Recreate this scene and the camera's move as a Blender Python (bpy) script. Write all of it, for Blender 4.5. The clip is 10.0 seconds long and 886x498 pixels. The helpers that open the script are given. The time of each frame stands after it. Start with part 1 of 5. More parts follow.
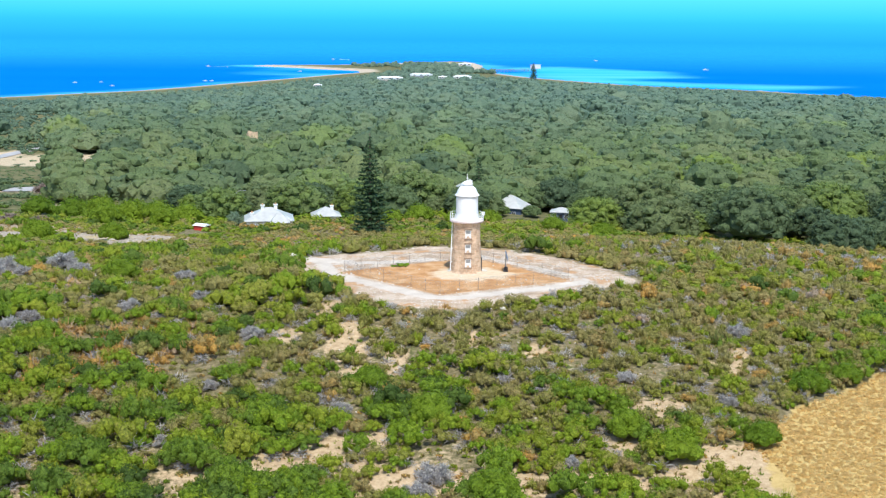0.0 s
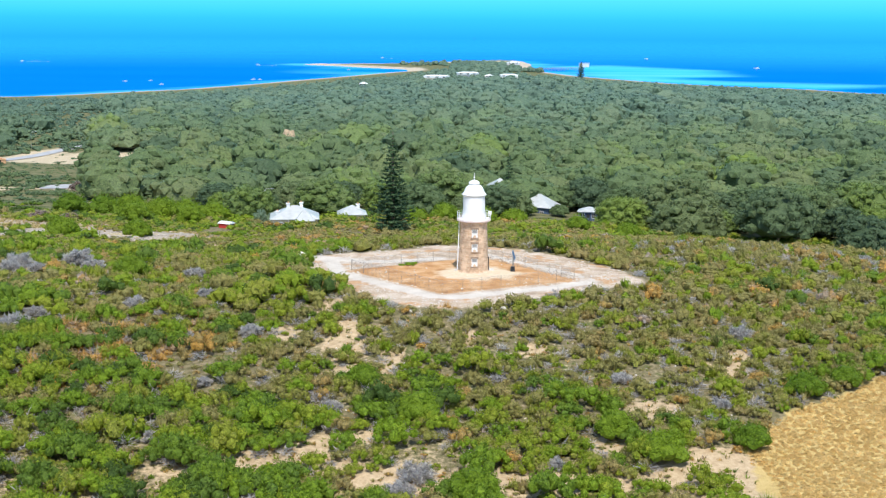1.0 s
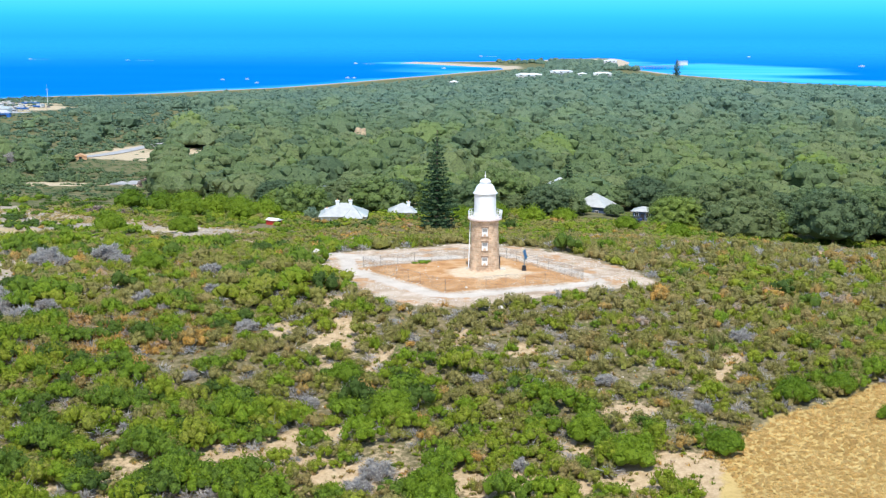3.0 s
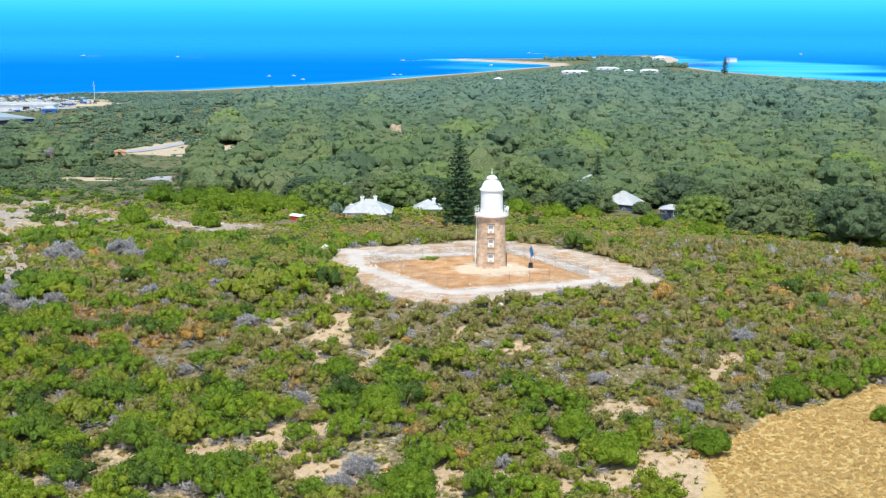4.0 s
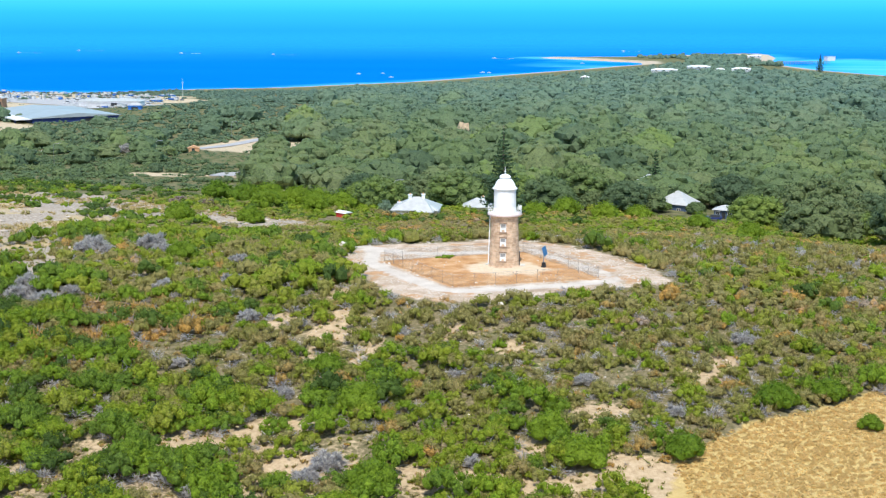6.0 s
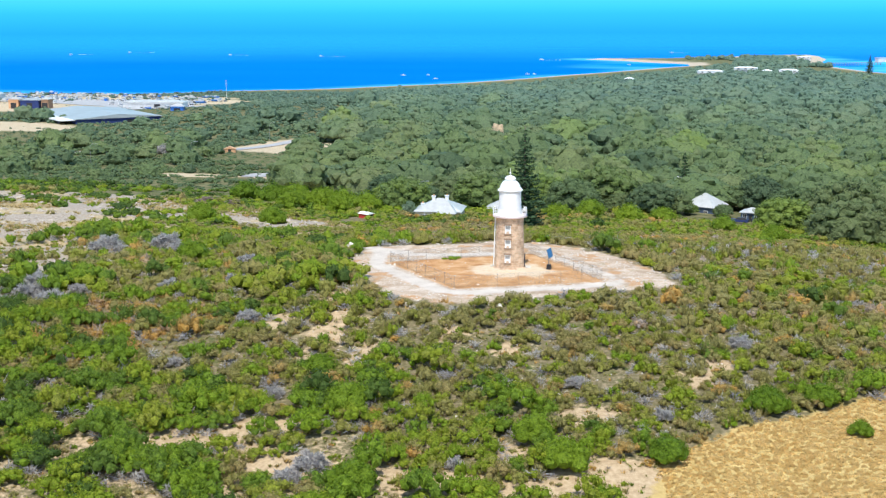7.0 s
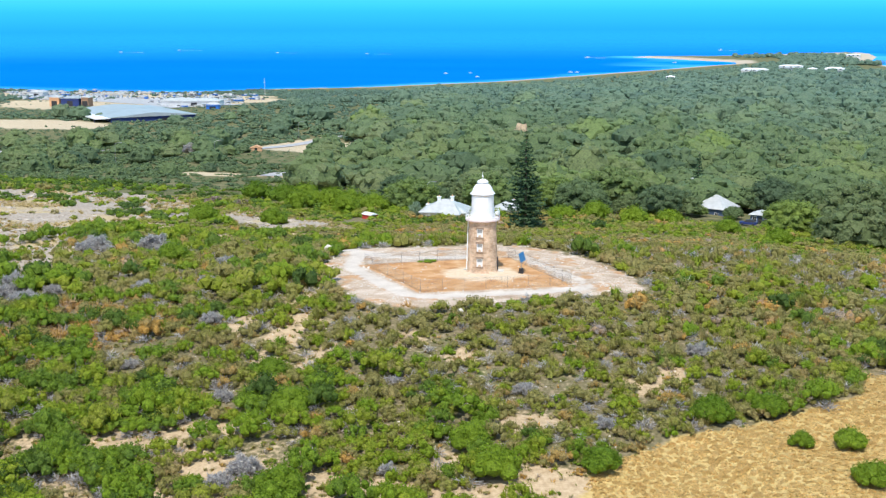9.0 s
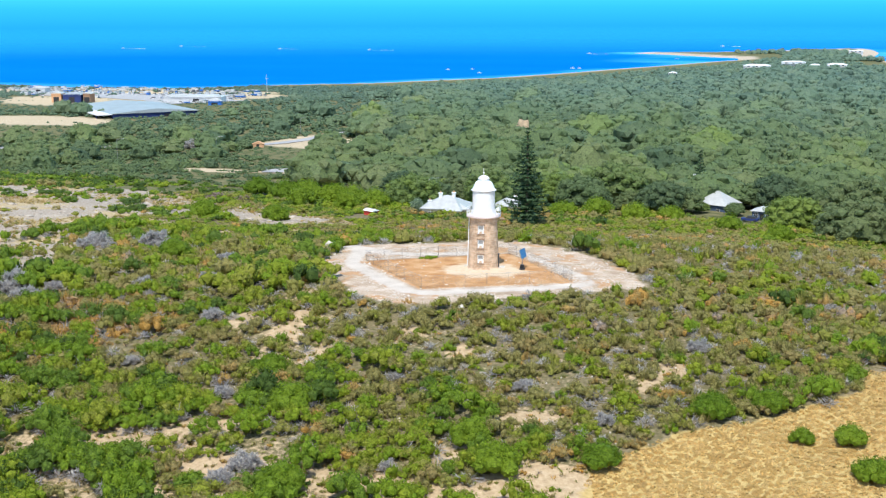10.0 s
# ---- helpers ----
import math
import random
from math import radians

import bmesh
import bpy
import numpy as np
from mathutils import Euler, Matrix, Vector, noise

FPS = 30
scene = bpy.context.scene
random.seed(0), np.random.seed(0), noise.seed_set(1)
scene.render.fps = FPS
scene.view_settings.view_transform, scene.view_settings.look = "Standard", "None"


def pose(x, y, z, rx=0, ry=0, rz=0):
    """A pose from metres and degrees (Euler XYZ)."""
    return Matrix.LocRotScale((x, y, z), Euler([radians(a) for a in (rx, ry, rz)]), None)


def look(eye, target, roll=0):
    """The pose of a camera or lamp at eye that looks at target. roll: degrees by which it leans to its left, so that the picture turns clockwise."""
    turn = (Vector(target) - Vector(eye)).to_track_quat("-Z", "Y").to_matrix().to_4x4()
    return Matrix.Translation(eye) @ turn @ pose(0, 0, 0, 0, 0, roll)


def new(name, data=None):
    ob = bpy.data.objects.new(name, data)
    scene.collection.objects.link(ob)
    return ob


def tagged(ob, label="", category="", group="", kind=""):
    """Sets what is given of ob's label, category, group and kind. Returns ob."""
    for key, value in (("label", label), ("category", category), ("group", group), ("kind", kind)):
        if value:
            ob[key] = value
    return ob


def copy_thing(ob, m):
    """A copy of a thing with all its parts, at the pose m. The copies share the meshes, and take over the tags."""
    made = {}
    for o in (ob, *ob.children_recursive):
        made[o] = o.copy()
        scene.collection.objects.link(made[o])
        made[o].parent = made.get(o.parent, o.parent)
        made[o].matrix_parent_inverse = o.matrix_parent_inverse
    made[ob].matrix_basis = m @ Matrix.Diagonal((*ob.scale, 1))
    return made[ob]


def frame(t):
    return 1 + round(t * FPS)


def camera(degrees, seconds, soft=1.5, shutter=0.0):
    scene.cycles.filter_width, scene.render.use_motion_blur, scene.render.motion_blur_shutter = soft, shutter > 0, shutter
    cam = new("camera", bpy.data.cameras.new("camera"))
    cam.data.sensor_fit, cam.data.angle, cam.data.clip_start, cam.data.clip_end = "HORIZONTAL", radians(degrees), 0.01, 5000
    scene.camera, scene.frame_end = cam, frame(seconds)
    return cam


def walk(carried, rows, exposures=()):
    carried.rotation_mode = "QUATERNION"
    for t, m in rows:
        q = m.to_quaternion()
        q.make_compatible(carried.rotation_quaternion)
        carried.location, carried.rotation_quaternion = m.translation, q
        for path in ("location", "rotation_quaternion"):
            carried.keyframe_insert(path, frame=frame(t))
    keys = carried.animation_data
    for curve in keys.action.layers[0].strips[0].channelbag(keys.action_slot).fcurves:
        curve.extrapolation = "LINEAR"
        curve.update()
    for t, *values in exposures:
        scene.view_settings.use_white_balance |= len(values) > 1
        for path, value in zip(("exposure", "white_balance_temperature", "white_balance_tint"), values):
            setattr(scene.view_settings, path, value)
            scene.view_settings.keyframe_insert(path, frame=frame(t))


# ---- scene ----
cam = camera(38.4, 10.0, soft=1.25)
PATH = [
    (0, (-2.488, 0.206, 38.713), (-2.46, 2.174, 38.361), 0.5),
    (0.5, (1.035, 0.206, 38.799), (1.022, 2.174, 38.447), 0.4),
    (1, (4.542, 0.234, 38.851), (4.488, 2.202, 38.496), 0.4),
    (1.5, (8.166, 0.389, 38.854), (8.072, 2.355, 38.499), 0.4),
    (2, (11.809, 0.766, 38.879), (11.675, 2.729, 38.523), 0.3),
    (2.5, (15.424, 1.141, 38.884), (15.248, 3.101, 38.527), 0.2),
    (4, (25.825, 2.351, 38.821), (25.528, 4.295, 38.458), 0.1),
    (4.5, (29.018, 2.805, 38.829), (28.684, 4.743, 38.463), 0.1),
    (5, (32.202, 3.452, 38.82), (31.831, 5.383, 38.455), -0.0),
    (5.5, (35.471, 4.221, 38.864), (35.062, 6.144, 38.498), -0.0),
    (7, (45.471, 6.723, 38.848), (44.946, 8.618, 38.484), -0.1),
    (7.5, (48.973, 7.754, 39.01), (48.408, 9.638, 38.646), -0.2),
    (8, (52.473, 8.802, 39.059), (51.867, 10.673, 38.693), -0.2),
    (8.5, (55.517, 9.886, 39.316), (54.911, 11.757, 38.951), -0.2),
    (9, (57.107, 10.65, 39.667), (56.503, 12.521, 39.299), -0.2),
    (9.5, (57.482, 10.82, 39.753), (56.877, 12.69, 39.382), -0.2),
    (10, (57.279, 10.714, 39.704), (56.672, 12.583, 39.33), -0.2),
]
walk(cam, [(t, look(eye, target, roll)) for t, eye, target, roll in PATH])


# ---- light and sky ----
SUN_EL, SUN_AZ = radians(59), radians(171)      # azimuth clockwise from +y
scene.view_settings.exposure = 0.4
world = bpy.data.worlds.new("world")
scene.world = world
world.use_nodes = True
wn = world.node_tree
sky = wn.nodes.new("ShaderNodeTexSky")
sky.sky_type, sky.sun_disc = "NISHITA", False
sky.sun_elevation, sky.sun_rotation = SUN_EL, SUN_AZ
sky.air_density, sky.dust_density, sky.ozone_density = 1.0, 0.6, 2.0
wn.links.new(sky.outputs[0], wn.nodes["Background"].inputs[0])
wn.nodes["Background"].inputs[1].default_value = 0.15
sun = new("sun", bpy.data.lights.new("sun", "SUN"))
sun.data.energy, sun.data.angle, sun.data.color = 3.5, radians(0.53), (1.0, 0.96, 0.88)
to_sun = Vector((math.sin(SUN_AZ) * math.cos(SUN_EL), math.cos(SUN_AZ) * math.cos(SUN_EL), math.sin(SUN_EL)))
sun.matrix_world = look(to_sun * 300, (0, 0, 0))


# ---- materials ----
def nodes_of(name):
    mat = bpy.data.materials.new(name)
    mat.use_nodes = True
    return mat, mat.node_tree, mat.node_tree.nodes["Principled BSDF"]


def add_noise(nt, scale, detail=4.0, rough=0.55, coords=None):
    n = nt.nodes.new("ShaderNodeTexNoise")
    n.inputs["Scale"].default_value, n.inputs["Detail"].default_value = scale, detail
    n.inputs["Roughness"].default_value = rough
    if coords is None:
        coords = nt.nodes.new("ShaderNodeNewGeometry").outputs["Position"]
    nt.links.new(coords, n.inputs["Vector"])
    return n.outputs["Fac"]


def add_ramp(nt, fac, stops, mode="LINEAR"):
    r = nt.nodes.new("ShaderNodeValToRGB")
    r.color_ramp.interpolation = mode
    while len(r.color_ramp.elements) < len(stops):
        r.color_ramp.elements.new(0.5)
    for e, (p, c) in zip(r.color_ramp.elements, stops):
        e.position, e.color = p, (*c, 1) if len(c) == 3 else c
    nt.links.new(fac, r.inputs[0])
    return r.outputs[0]


def add_mix(nt, fac, a, b, blend="MIX"):
    m = nt.nodes.new("ShaderNodeMix")
    m.data_type, m.blend_type = "RGBA", blend
    for s, v in ((m.inputs[0], fac), (m.inputs[6], a), (m.inputs[7], b)):
        if isinstance(v, (int, float)):
            s.default_value = v
        elif isinstance(v, tuple):
            s.default_value = (*v, 1)
        else:
            nt.links.new(v, s)
    return m.outputs[2]


def add_math(nt, op, a, b=0.0, clamp=False):
    m = nt.nodes.new("ShaderNodeMath")
    m.operation, m.use_clamp = op, clamp
    for s, v in ((m.inputs[0], a), (m.inputs[1], b)):
        if isinstance(v, (int, float)):
            s.default_value = v
        else:
            nt.links.new(v, s)
    return m.outputs[0]


def add_step(nt, v, lo, hi):
    m = nt.nodes.new("ShaderNodeMapRange")
    m.interpolation_type = "SMOOTHSTEP"
    m.inputs[1].default_value, m.inputs[2].default_value = lo, hi
    nt.links.new(v, m.inputs[0])
    return m.outputs[0]


def add_bump(nt, bsdf, height, strength, distance):
    b = nt.nodes.new("ShaderNodeBump")
    b.inputs["Strength"].default_value, b.inputs["Distance"].default_value = strength, distance
    nt.links.new(height, b.inputs["Height"])
    nt.links.new(b.outputs[0], bsdf.inputs["Normal"])


def attr(nt, name):
    a = nt.nodes.new("ShaderNodeAttribute")
    a.attribute_name = name
    return a.outputs["Fac"]


def surface(name, colour, rough=0.7, metal=0.0, vary=0.12, scale=3.0, bump=0.0, spec=0.4):
    """A plain surface with two scales of mottling and an optional fine relief."""
    mat, nt, b = nodes_of(name)
    co = nt.nodes.new("ShaderNodeTexCoord").outputs["Object"]
    dark = tuple(c * (1 - vary * 2) for c in colour)
    lite = tuple(min(1, c * (1 + vary)) for c in colour)
    f = add_math(nt, "ADD", add_math(nt, "MULTIPLY", add_noise(nt, scale, coords=co), 0.6), add_math(nt, "MULTIPLY", add_noise(nt, scale * 0.13, coords=co), 0.4))
    nt.links.new(add_ramp(nt, f, [(0.3, dark), (0.62, lite)]), b.inputs["Base Color"])
    b.inputs["Roughness"].default_value, b.inputs["Metallic"].default_value = rough, metal
    b.inputs["Specular IOR Level"].default_value = spec
    if bump:
        add_bump(nt, b, add_noise(nt, scale * 6, coords=co), 0.6, bump)
    return mat


def foliage(name, stops, blue=None, spread=0.09, by_object=False, gloss=0.2, through_light=0.35, grain=4.0, depth=0.09, mottle=1.0, relief=0.6):
    """Leaves: the plant's own tone, then leaf-to-leaf variation."""
    mat, nt, b = nodes_of(name)
    tone = attr(nt, "tint")
    if by_object:
        tone = add_math(nt, "MULTIPLY", nt.nodes.new("ShaderNodeObjectInfo").outputs["Random"], 0.84)
    isl = nt.nodes.new("ShaderNodeNewGeometry").outputs["Random Per Island"]
    f = add_math(nt, "ADD", tone, add_math(nt, "MULTIPLY", add_math(nt, "SUBTRACT", isl, 0.5), spread), clamp=True)
    col = add_ramp(nt, f, stops)
    # distance haze mixed into the base colour of far leaves
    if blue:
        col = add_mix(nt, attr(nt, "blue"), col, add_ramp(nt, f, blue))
    speck = add_noise(nt, grain, 4.0, 0.7)
    leaf = add_mix(nt, 1.0, col, add_ramp(nt, speck, [(0.34, tuple(1 - mottle * c for c in (0.38, 0.37, 0.35))), (0.5, (1.0, 1.0, 1.0)), (0.66, tuple(1 + mottle * c for c in (0.4, 0.36, 0.2)))]), "MULTIPLY")
    add_bump(nt, b, speck, relief, depth)
    nt.links.new(leaf, b.inputs["Base Color"])
    b.inputs["Roughness"].default_value = 0.6
    b.inputs["Specular IOR Level"].default_value = gloss
    thin, mixed = nt.nodes.new("ShaderNodeBsdfTranslucent"), nt.nodes.new("ShaderNodeMixShader")
    nt.links.new(leaf, thin.inputs[0])
    mixed.inputs[0].default_value = through_light
    nt.links.new(b.outputs[0], mixed.inputs[1])
    nt.links.new(thin.outputs[0], mixed.inputs[2])
    nt.links.new(mixed.outputs[0], nt.nodes["Material Output"].inputs[0])
    return mat


HEATH = [(0.0, (0.07, 0.121, 0.025)), (0.16, (0.123, 0.2, 0.029)), (0.3, (0.193, 0.299, 0.02)), (0.42, (0.263, 0.314, 0.029)), (0.55, (0.286, 0.264, 0.088)), (0.68, (0.305, 0.281, 0.105)), (0.8, (0.35, 0.275, 0.111)), (0.9, (0.548, 0.319, 0.074)), (1.0, (0.398, 0.339, 0.298))]
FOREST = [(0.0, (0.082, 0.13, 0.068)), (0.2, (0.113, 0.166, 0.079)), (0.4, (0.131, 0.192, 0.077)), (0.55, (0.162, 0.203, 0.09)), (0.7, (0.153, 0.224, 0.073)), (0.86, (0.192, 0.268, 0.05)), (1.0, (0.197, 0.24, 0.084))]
FOREST_HAZE = [(0.0, (0.109, 0.18, 0.143)), (0.2, (0.13, 0.21, 0.16)), (0.45, (0.147, 0.233, 0.167)), (0.65, (0.166, 0.243, 0.172)), (0.85, (0.178, 0.262, 0.158)), (1.0, (0.186, 0.259, 0.172))]
M_heath = foliage("heath_leaves", HEATH, grain=6.0, depth=0.11, mottle=1.35, relief=0.9)
M_green = foliage("bright_green_leaves", grain=5.0, depth=0.12, mottle=1.2, relief=0.9, stops=[(0, (0.115, 0.20, 0.014)), (1, (0.215, 0.31, 0.022))], by_object=True)
M_dead = foliage("grey_twigs", [(0, (0.40, 0.385, 0.39)), (0.5, (0.50, 0.48, 0.475)), (1, (0.58, 0.555, 0.52))], through_light=0.45)
M_forest = foliage("eucalypt_leaves", FOREST, FOREST_HAZE, grain=1.6, depth=0.12, through_light=0.26, spread=0.16, mottle=0.85)      # air haze painted into the leaf colour, bluer towards the shore
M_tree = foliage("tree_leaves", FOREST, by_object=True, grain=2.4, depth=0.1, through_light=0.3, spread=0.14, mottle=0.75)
M_pine = foliage("pine_needles", [(0, (0.055, 0.105, 0.048)), (1, (0.12, 0.195, 0.08))], spread=1.0, through_light=0.15)
M_straw = foliage("dry_grass_blades", [(0, (0.60, 0.425, 0.165)), (0.5, (0.71, 0.525, 0.22)), (1, (0.80, 0.625, 0.295))], through_light=0.5, mottle=0.4)
M_slope_straw = foliage("withered_slope_grass", [(0, (0.40, 0.30, 0.12)), (0.5, (0.50, 0.38, 0.17)), (1, (0.58, 0.46, 0.24))], through_light=0.5)
M_bark = surface("bark", (0.24, 0.19, 0.15), 0.9, scale=5, vary=0.25, bump=0.03)
M_hull = surface("weathered_white_gelcoat", (0.58, 0.60, 0.62), 0.5, vary=0.1, scale=0.6)
M_white = surface("white_paint", (0.80, 0.82, 0.84), 0.45, vary=0.05, scale=1.5)
M_cream = surface("cream_wall", (0.72, 0.66, 0.54), 0.8, vary=0.08)
M_gallery = surface("pale_pink_gallery_paint", (0.74, 0.64, 0.63), 0.6, vary=0.08)
M_roof = surface("white_metal_roof", (0.47, 0.49, 0.485), 0.45, vary=0.1, scale=0.7)
M_grey_roof = surface("grey_metal_roof", (0.34, 0.39, 0.42), 0.55, vary=0.08, scale=0.2)
M_navy = surface("navy_wall", (0.02, 0.04, 0.16), 0.6)
M_slate = surface("slate_blue_wall", (0.07, 0.11, 0.20), 0.7)
M_red = surface("red_paint", (0.55, 0.05, 0.04), 0.6)
M_orange = surface("orange_wall", (0.62, 0.36, 0.20), 0.8)
M_brown = surface("brown_brick_wall", (0.32, 0.20, 0.13), 0.85)
M_steel = surface("galvanised_steel", (0.36, 0.37, 0.38), 0.45, metal=0.6, vary=0.1)
M_wire = surface("weathered_wire", (0.20, 0.19, 0.18), 0.8, metal=0.2, vary=0.1)
M_dark = surface("dark_opening", (0.03, 0.03, 0.035), 0.5)
M_blind = surface("pale_window_blind", (0.74, 0.76, 0.76), 0.5, vary=0.06)
M_lintel = surface("weathered_brown_stone", (0.30, 0.22, 0.16), 0.9, scale=6, bump=0.02)
M_asphalt = surface("sun_bleached_asphalt", (0.40, 0.40, 0.41), 0.9, scale=2)
M_stone_loose = surface("pale_limestone", (0.62, 0.58, 0.52), 0.9, scale=2.2, vary=0.2, bump=0.05)
M_slope_stone = surface("grey_tan_limestone", (0.44, 0.385, 0.32), 0.95, scale=1.2, vary=0.25, bump=0.05)
M_blue = surface("blue_vinyl", (0.03, 0.16, 0.55), 0.4)
M_cells = surface("blue_solar_cells", (0.05, 0.17, 0.40), 0.3, vary=0.05)
M_wake = surface("foam", (0.80, 0.84, 0.86), 0.8)
M_knoll = surface("tan_sandstone", (0.42, 0.32, 0.21), 0.95, vary=0.2, scale=0.5, bump=0.2)
M_timber = surface("weathered_timber", (0.33, 0.28, 0.24), 0.9)


def masonry():
    """Coursed limestone and brown sandstone of the tower."""
    mat, nt, b = nodes_of("coursed_sandstone")
    co = nt.nodes.new("ShaderNodeTexCoord").outputs["Object"]
    sep = nt.nodes.new("ShaderNodeSeparateXYZ")
    nt.links.new(co, sep.inputs[0])
    ang = add_math(nt, "MULTIPLY", add_math(nt, "ARCTAN2", sep.outputs[1], sep.outputs[0]), 2.15)
    com = nt.nodes.new("ShaderNodeCombineXYZ")
    nt.links.new(ang, com.inputs[0])
    nt.links.new(sep.outputs[2], com.inputs[1])
    br = nt.nodes.new("ShaderNodeTexBrick")
    nt.links.new(com.outputs[0], br.inputs["Vector"])
    for k, v in (("Color1", (0.52, 0.37, 0.26, 1)), ("Color2", (0.68, 0.53, 0.40, 1)), ("Mortar", (0.62, 0.53, 0.43, 1))):
        br.inputs[k].default_value = v
    for k, v in (("Scale", 1.0), ("Mortar Size", 0.018), ("Brick Width", 0.62), ("Row Height", 0.33), ("Bias", -0.1)):
        br.inputs[k].default_value = v
    wear = add_ramp(nt, add_noise(nt, 0.9, 6, 0.65, co), [(0.36, (0.72, 0.68, 0.64)), (0.62, (1.12, 1.08, 1.02))])
    nt.links.new(add_mix(nt, 1.0, br.outputs["Color"], wear, "MULTIPLY"), b.inputs["Base Color"])
    b.inputs["Roughness"].default_value = 0.9
    add_bump(nt, b, add_math(nt, "ADD", br.outputs["Fac"], add_noise(nt, 9, coords=co)), 0.5, -0.03)
    return mat


def ground_material():
    mat, nt, b = nodes_of("ground")
    big, mid, fine, grit = add_noise(nt, 0.06, 4), add_noise(nt, 0.35, 5, 0.6), add_noise(nt, 1.6, 5, 0.65), add_noise(nt, 7, 3, 0.7)
    litter = add_ramp(nt, fine, [(0.3, (0.10, 0.095, 0.04)), (0.5, (0.19, 0.165, 0.09)), (0.68, (0.34, 0.27, 0.175))])
    green = add_ramp(nt, fine, [(0.3, (0.045, 0.075, 0.014)), (0.65, (0.10, 0.15, 0.03))])
    sand = add_ramp(nt, fine, [(0.28, (0.37, 0.27, 0.16)), (0.5, (0.49, 0.37, 0.23)), (0.72, (0.60, 0.48, 0.32))])
    base = add_mix(nt, add_step(nt, mid, 0.52, 0.74), litter, green)
    broken = add_math(nt, "ADD", add_math(nt, "MULTIPLY", mid, 0.7), add_math(nt, "MULTIPLY", fine, 0.7))
    base = add_mix(nt, add_step(nt, add_math(nt, "ADD", attr(nt, "sand"), broken), 0.86, 1.12), base, sand)
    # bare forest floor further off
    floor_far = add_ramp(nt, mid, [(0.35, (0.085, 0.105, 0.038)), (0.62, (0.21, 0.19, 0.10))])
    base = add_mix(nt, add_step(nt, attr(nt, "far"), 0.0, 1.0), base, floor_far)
    clear = add_ramp(nt, fine, [(0.3, (0.42, 0.33, 0.21)), (0.5, (0.54, 0.44, 0.30)), (0.7, (0.64, 0.55, 0.40))])
    base = add_mix(nt, add_step(nt, add_math(nt, "ADD", attr(nt, "clearing"), add_math(nt, "MULTIPLY", add_math(nt, "ADD", mid, big), 0.35)), 0.68, 0.86), base, clear)
    # grey crumbling limestone slope
    rock = add_ramp(nt, fine, [(0.28, (0.24, 0.19, 0.14)), (0.5, (0.38, 0.32, 0.255)), (0.72, (0.52, 0.46, 0.395))])
    rock = add_mix(nt, add_step(nt, big, 0.48, 0.62), rock, add_ramp(nt, fine, [(0.3, (0.36, 0.27, 0.13)), (0.7, (0.56, 0.45, 0.27))]))
    rock = add_mix(nt, add_step(nt, grit, 0.58, 0.66), rock, (0.62, 0.58, 0.53))
    base = add_mix(nt, add_step(nt, add_math(nt, "ADD", attr(nt, "rocky"), add_math(nt, "MULTIPLY", mid, 0.7)), 0.72, 0.9), base, rock)
    # dry grass field
    straw = add_ramp(nt, add_math(nt, "ADD", add_math(nt, "MULTIPLY", fine, 0.6), add_math(nt, "MULTIPLY", mid, 0.4)), [(0.3, (0.40, 0.285, 0.105)), (0.5, (0.51, 0.375, 0.15)), (0.7, (0.59, 0.45, 0.205))])
    wob = add_math(nt, "MULTIPLY", add_math(nt, "SUBTRACT", mid, 0.5), 6.0)
    base = add_mix(nt, add_step(nt, add_math(nt, "ADD", attr(nt, "straw"), wob), -0.4, 0.6), base, straw)
    # bare hilltop: rubble, red soil inside the fence, white track
    rub = add_ramp(nt, add_math(nt, "ADD", add_math(nt, "MULTIPLY", grit, 0.55), add_math(nt, "MULTIPLY", mid, 0.45)), [(0.34, (0.30, 0.22, 0.16)), (0.5, (0.50, 0.39, 0.29)), (0.62, (0.70, 0.62, 0.53))])
    redder = add_mix(nt, add_step(nt, add_noise(nt, 0.22, 4, 0.6), 0.53, 0.62), rub, add_ramp(nt, fine, [(0.3, (0.42, 0.24, 0.12)), (0.7, (0.58, 0.37, 0.21))]))
    redder = add_mix(nt, add_step(nt, add_noise(nt, 0.5, 5, 0.7), 0.60, 0.68), redder, (0.30, 0.26, 0.15))
    base = add_mix(nt, add_step(nt, add_math(nt, "ADD", attr(nt, "bare"), add_math(nt, "MULTIPLY", add_math(nt, "SUBTRACT", mid, 0.5), 5.0)), -0.5, 0.7), base, redder)
    soil = add_ramp(nt, add_math(nt, "ADD", add_math(nt, "MULTIPLY", mid, 0.7), add_math(nt, "MULTIPLY", grit, 0.3)), [(0.36, (0.40, 0.20, 0.085)), (0.5, (0.54, 0.30, 0.135)), (0.64, (0.63, 0.42, 0.25))])
    base = add_mix(nt, add_step(nt, attr(nt, "soil"), -0.5, 0.3), base, soil)
    pale = add_ramp(nt, fine, [(0.3, (0.60, 0.46, 0.31)), (0.7, (0.72, 0.60, 0.45))])
    base = add_mix(nt, add_step(nt, add_math(nt, "ADD", attr(nt, "apron"), add_math(nt, "MULTIPLY", mid, 0.6)), 0.55, 0.8), base, pale)
    lime = add_ramp(nt, add_math(nt, "ADD", add_math(nt, "MULTIPLY", grit, 0.5), add_math(nt, "MULTIPLY", mid, 0.5)), [(0.32, (0.48, 0.42, 0.36)), (0.6, (0.66, 0.60, 0.53))])
    edge = add_math(nt, "ADD", attr(nt, "track"), add_math(nt, "MULTIPLY", add_math(nt, "SUBTRACT", add_math(nt, "ADD", add_math(nt, "MULTIPLY", fine, 0.6), add_math(nt, "MULTIPLY", mid, 0.4)), 0.5), 3.4))
    base = add_mix(nt, add_step(nt, edge, -0.4, 0.5), base, lime)
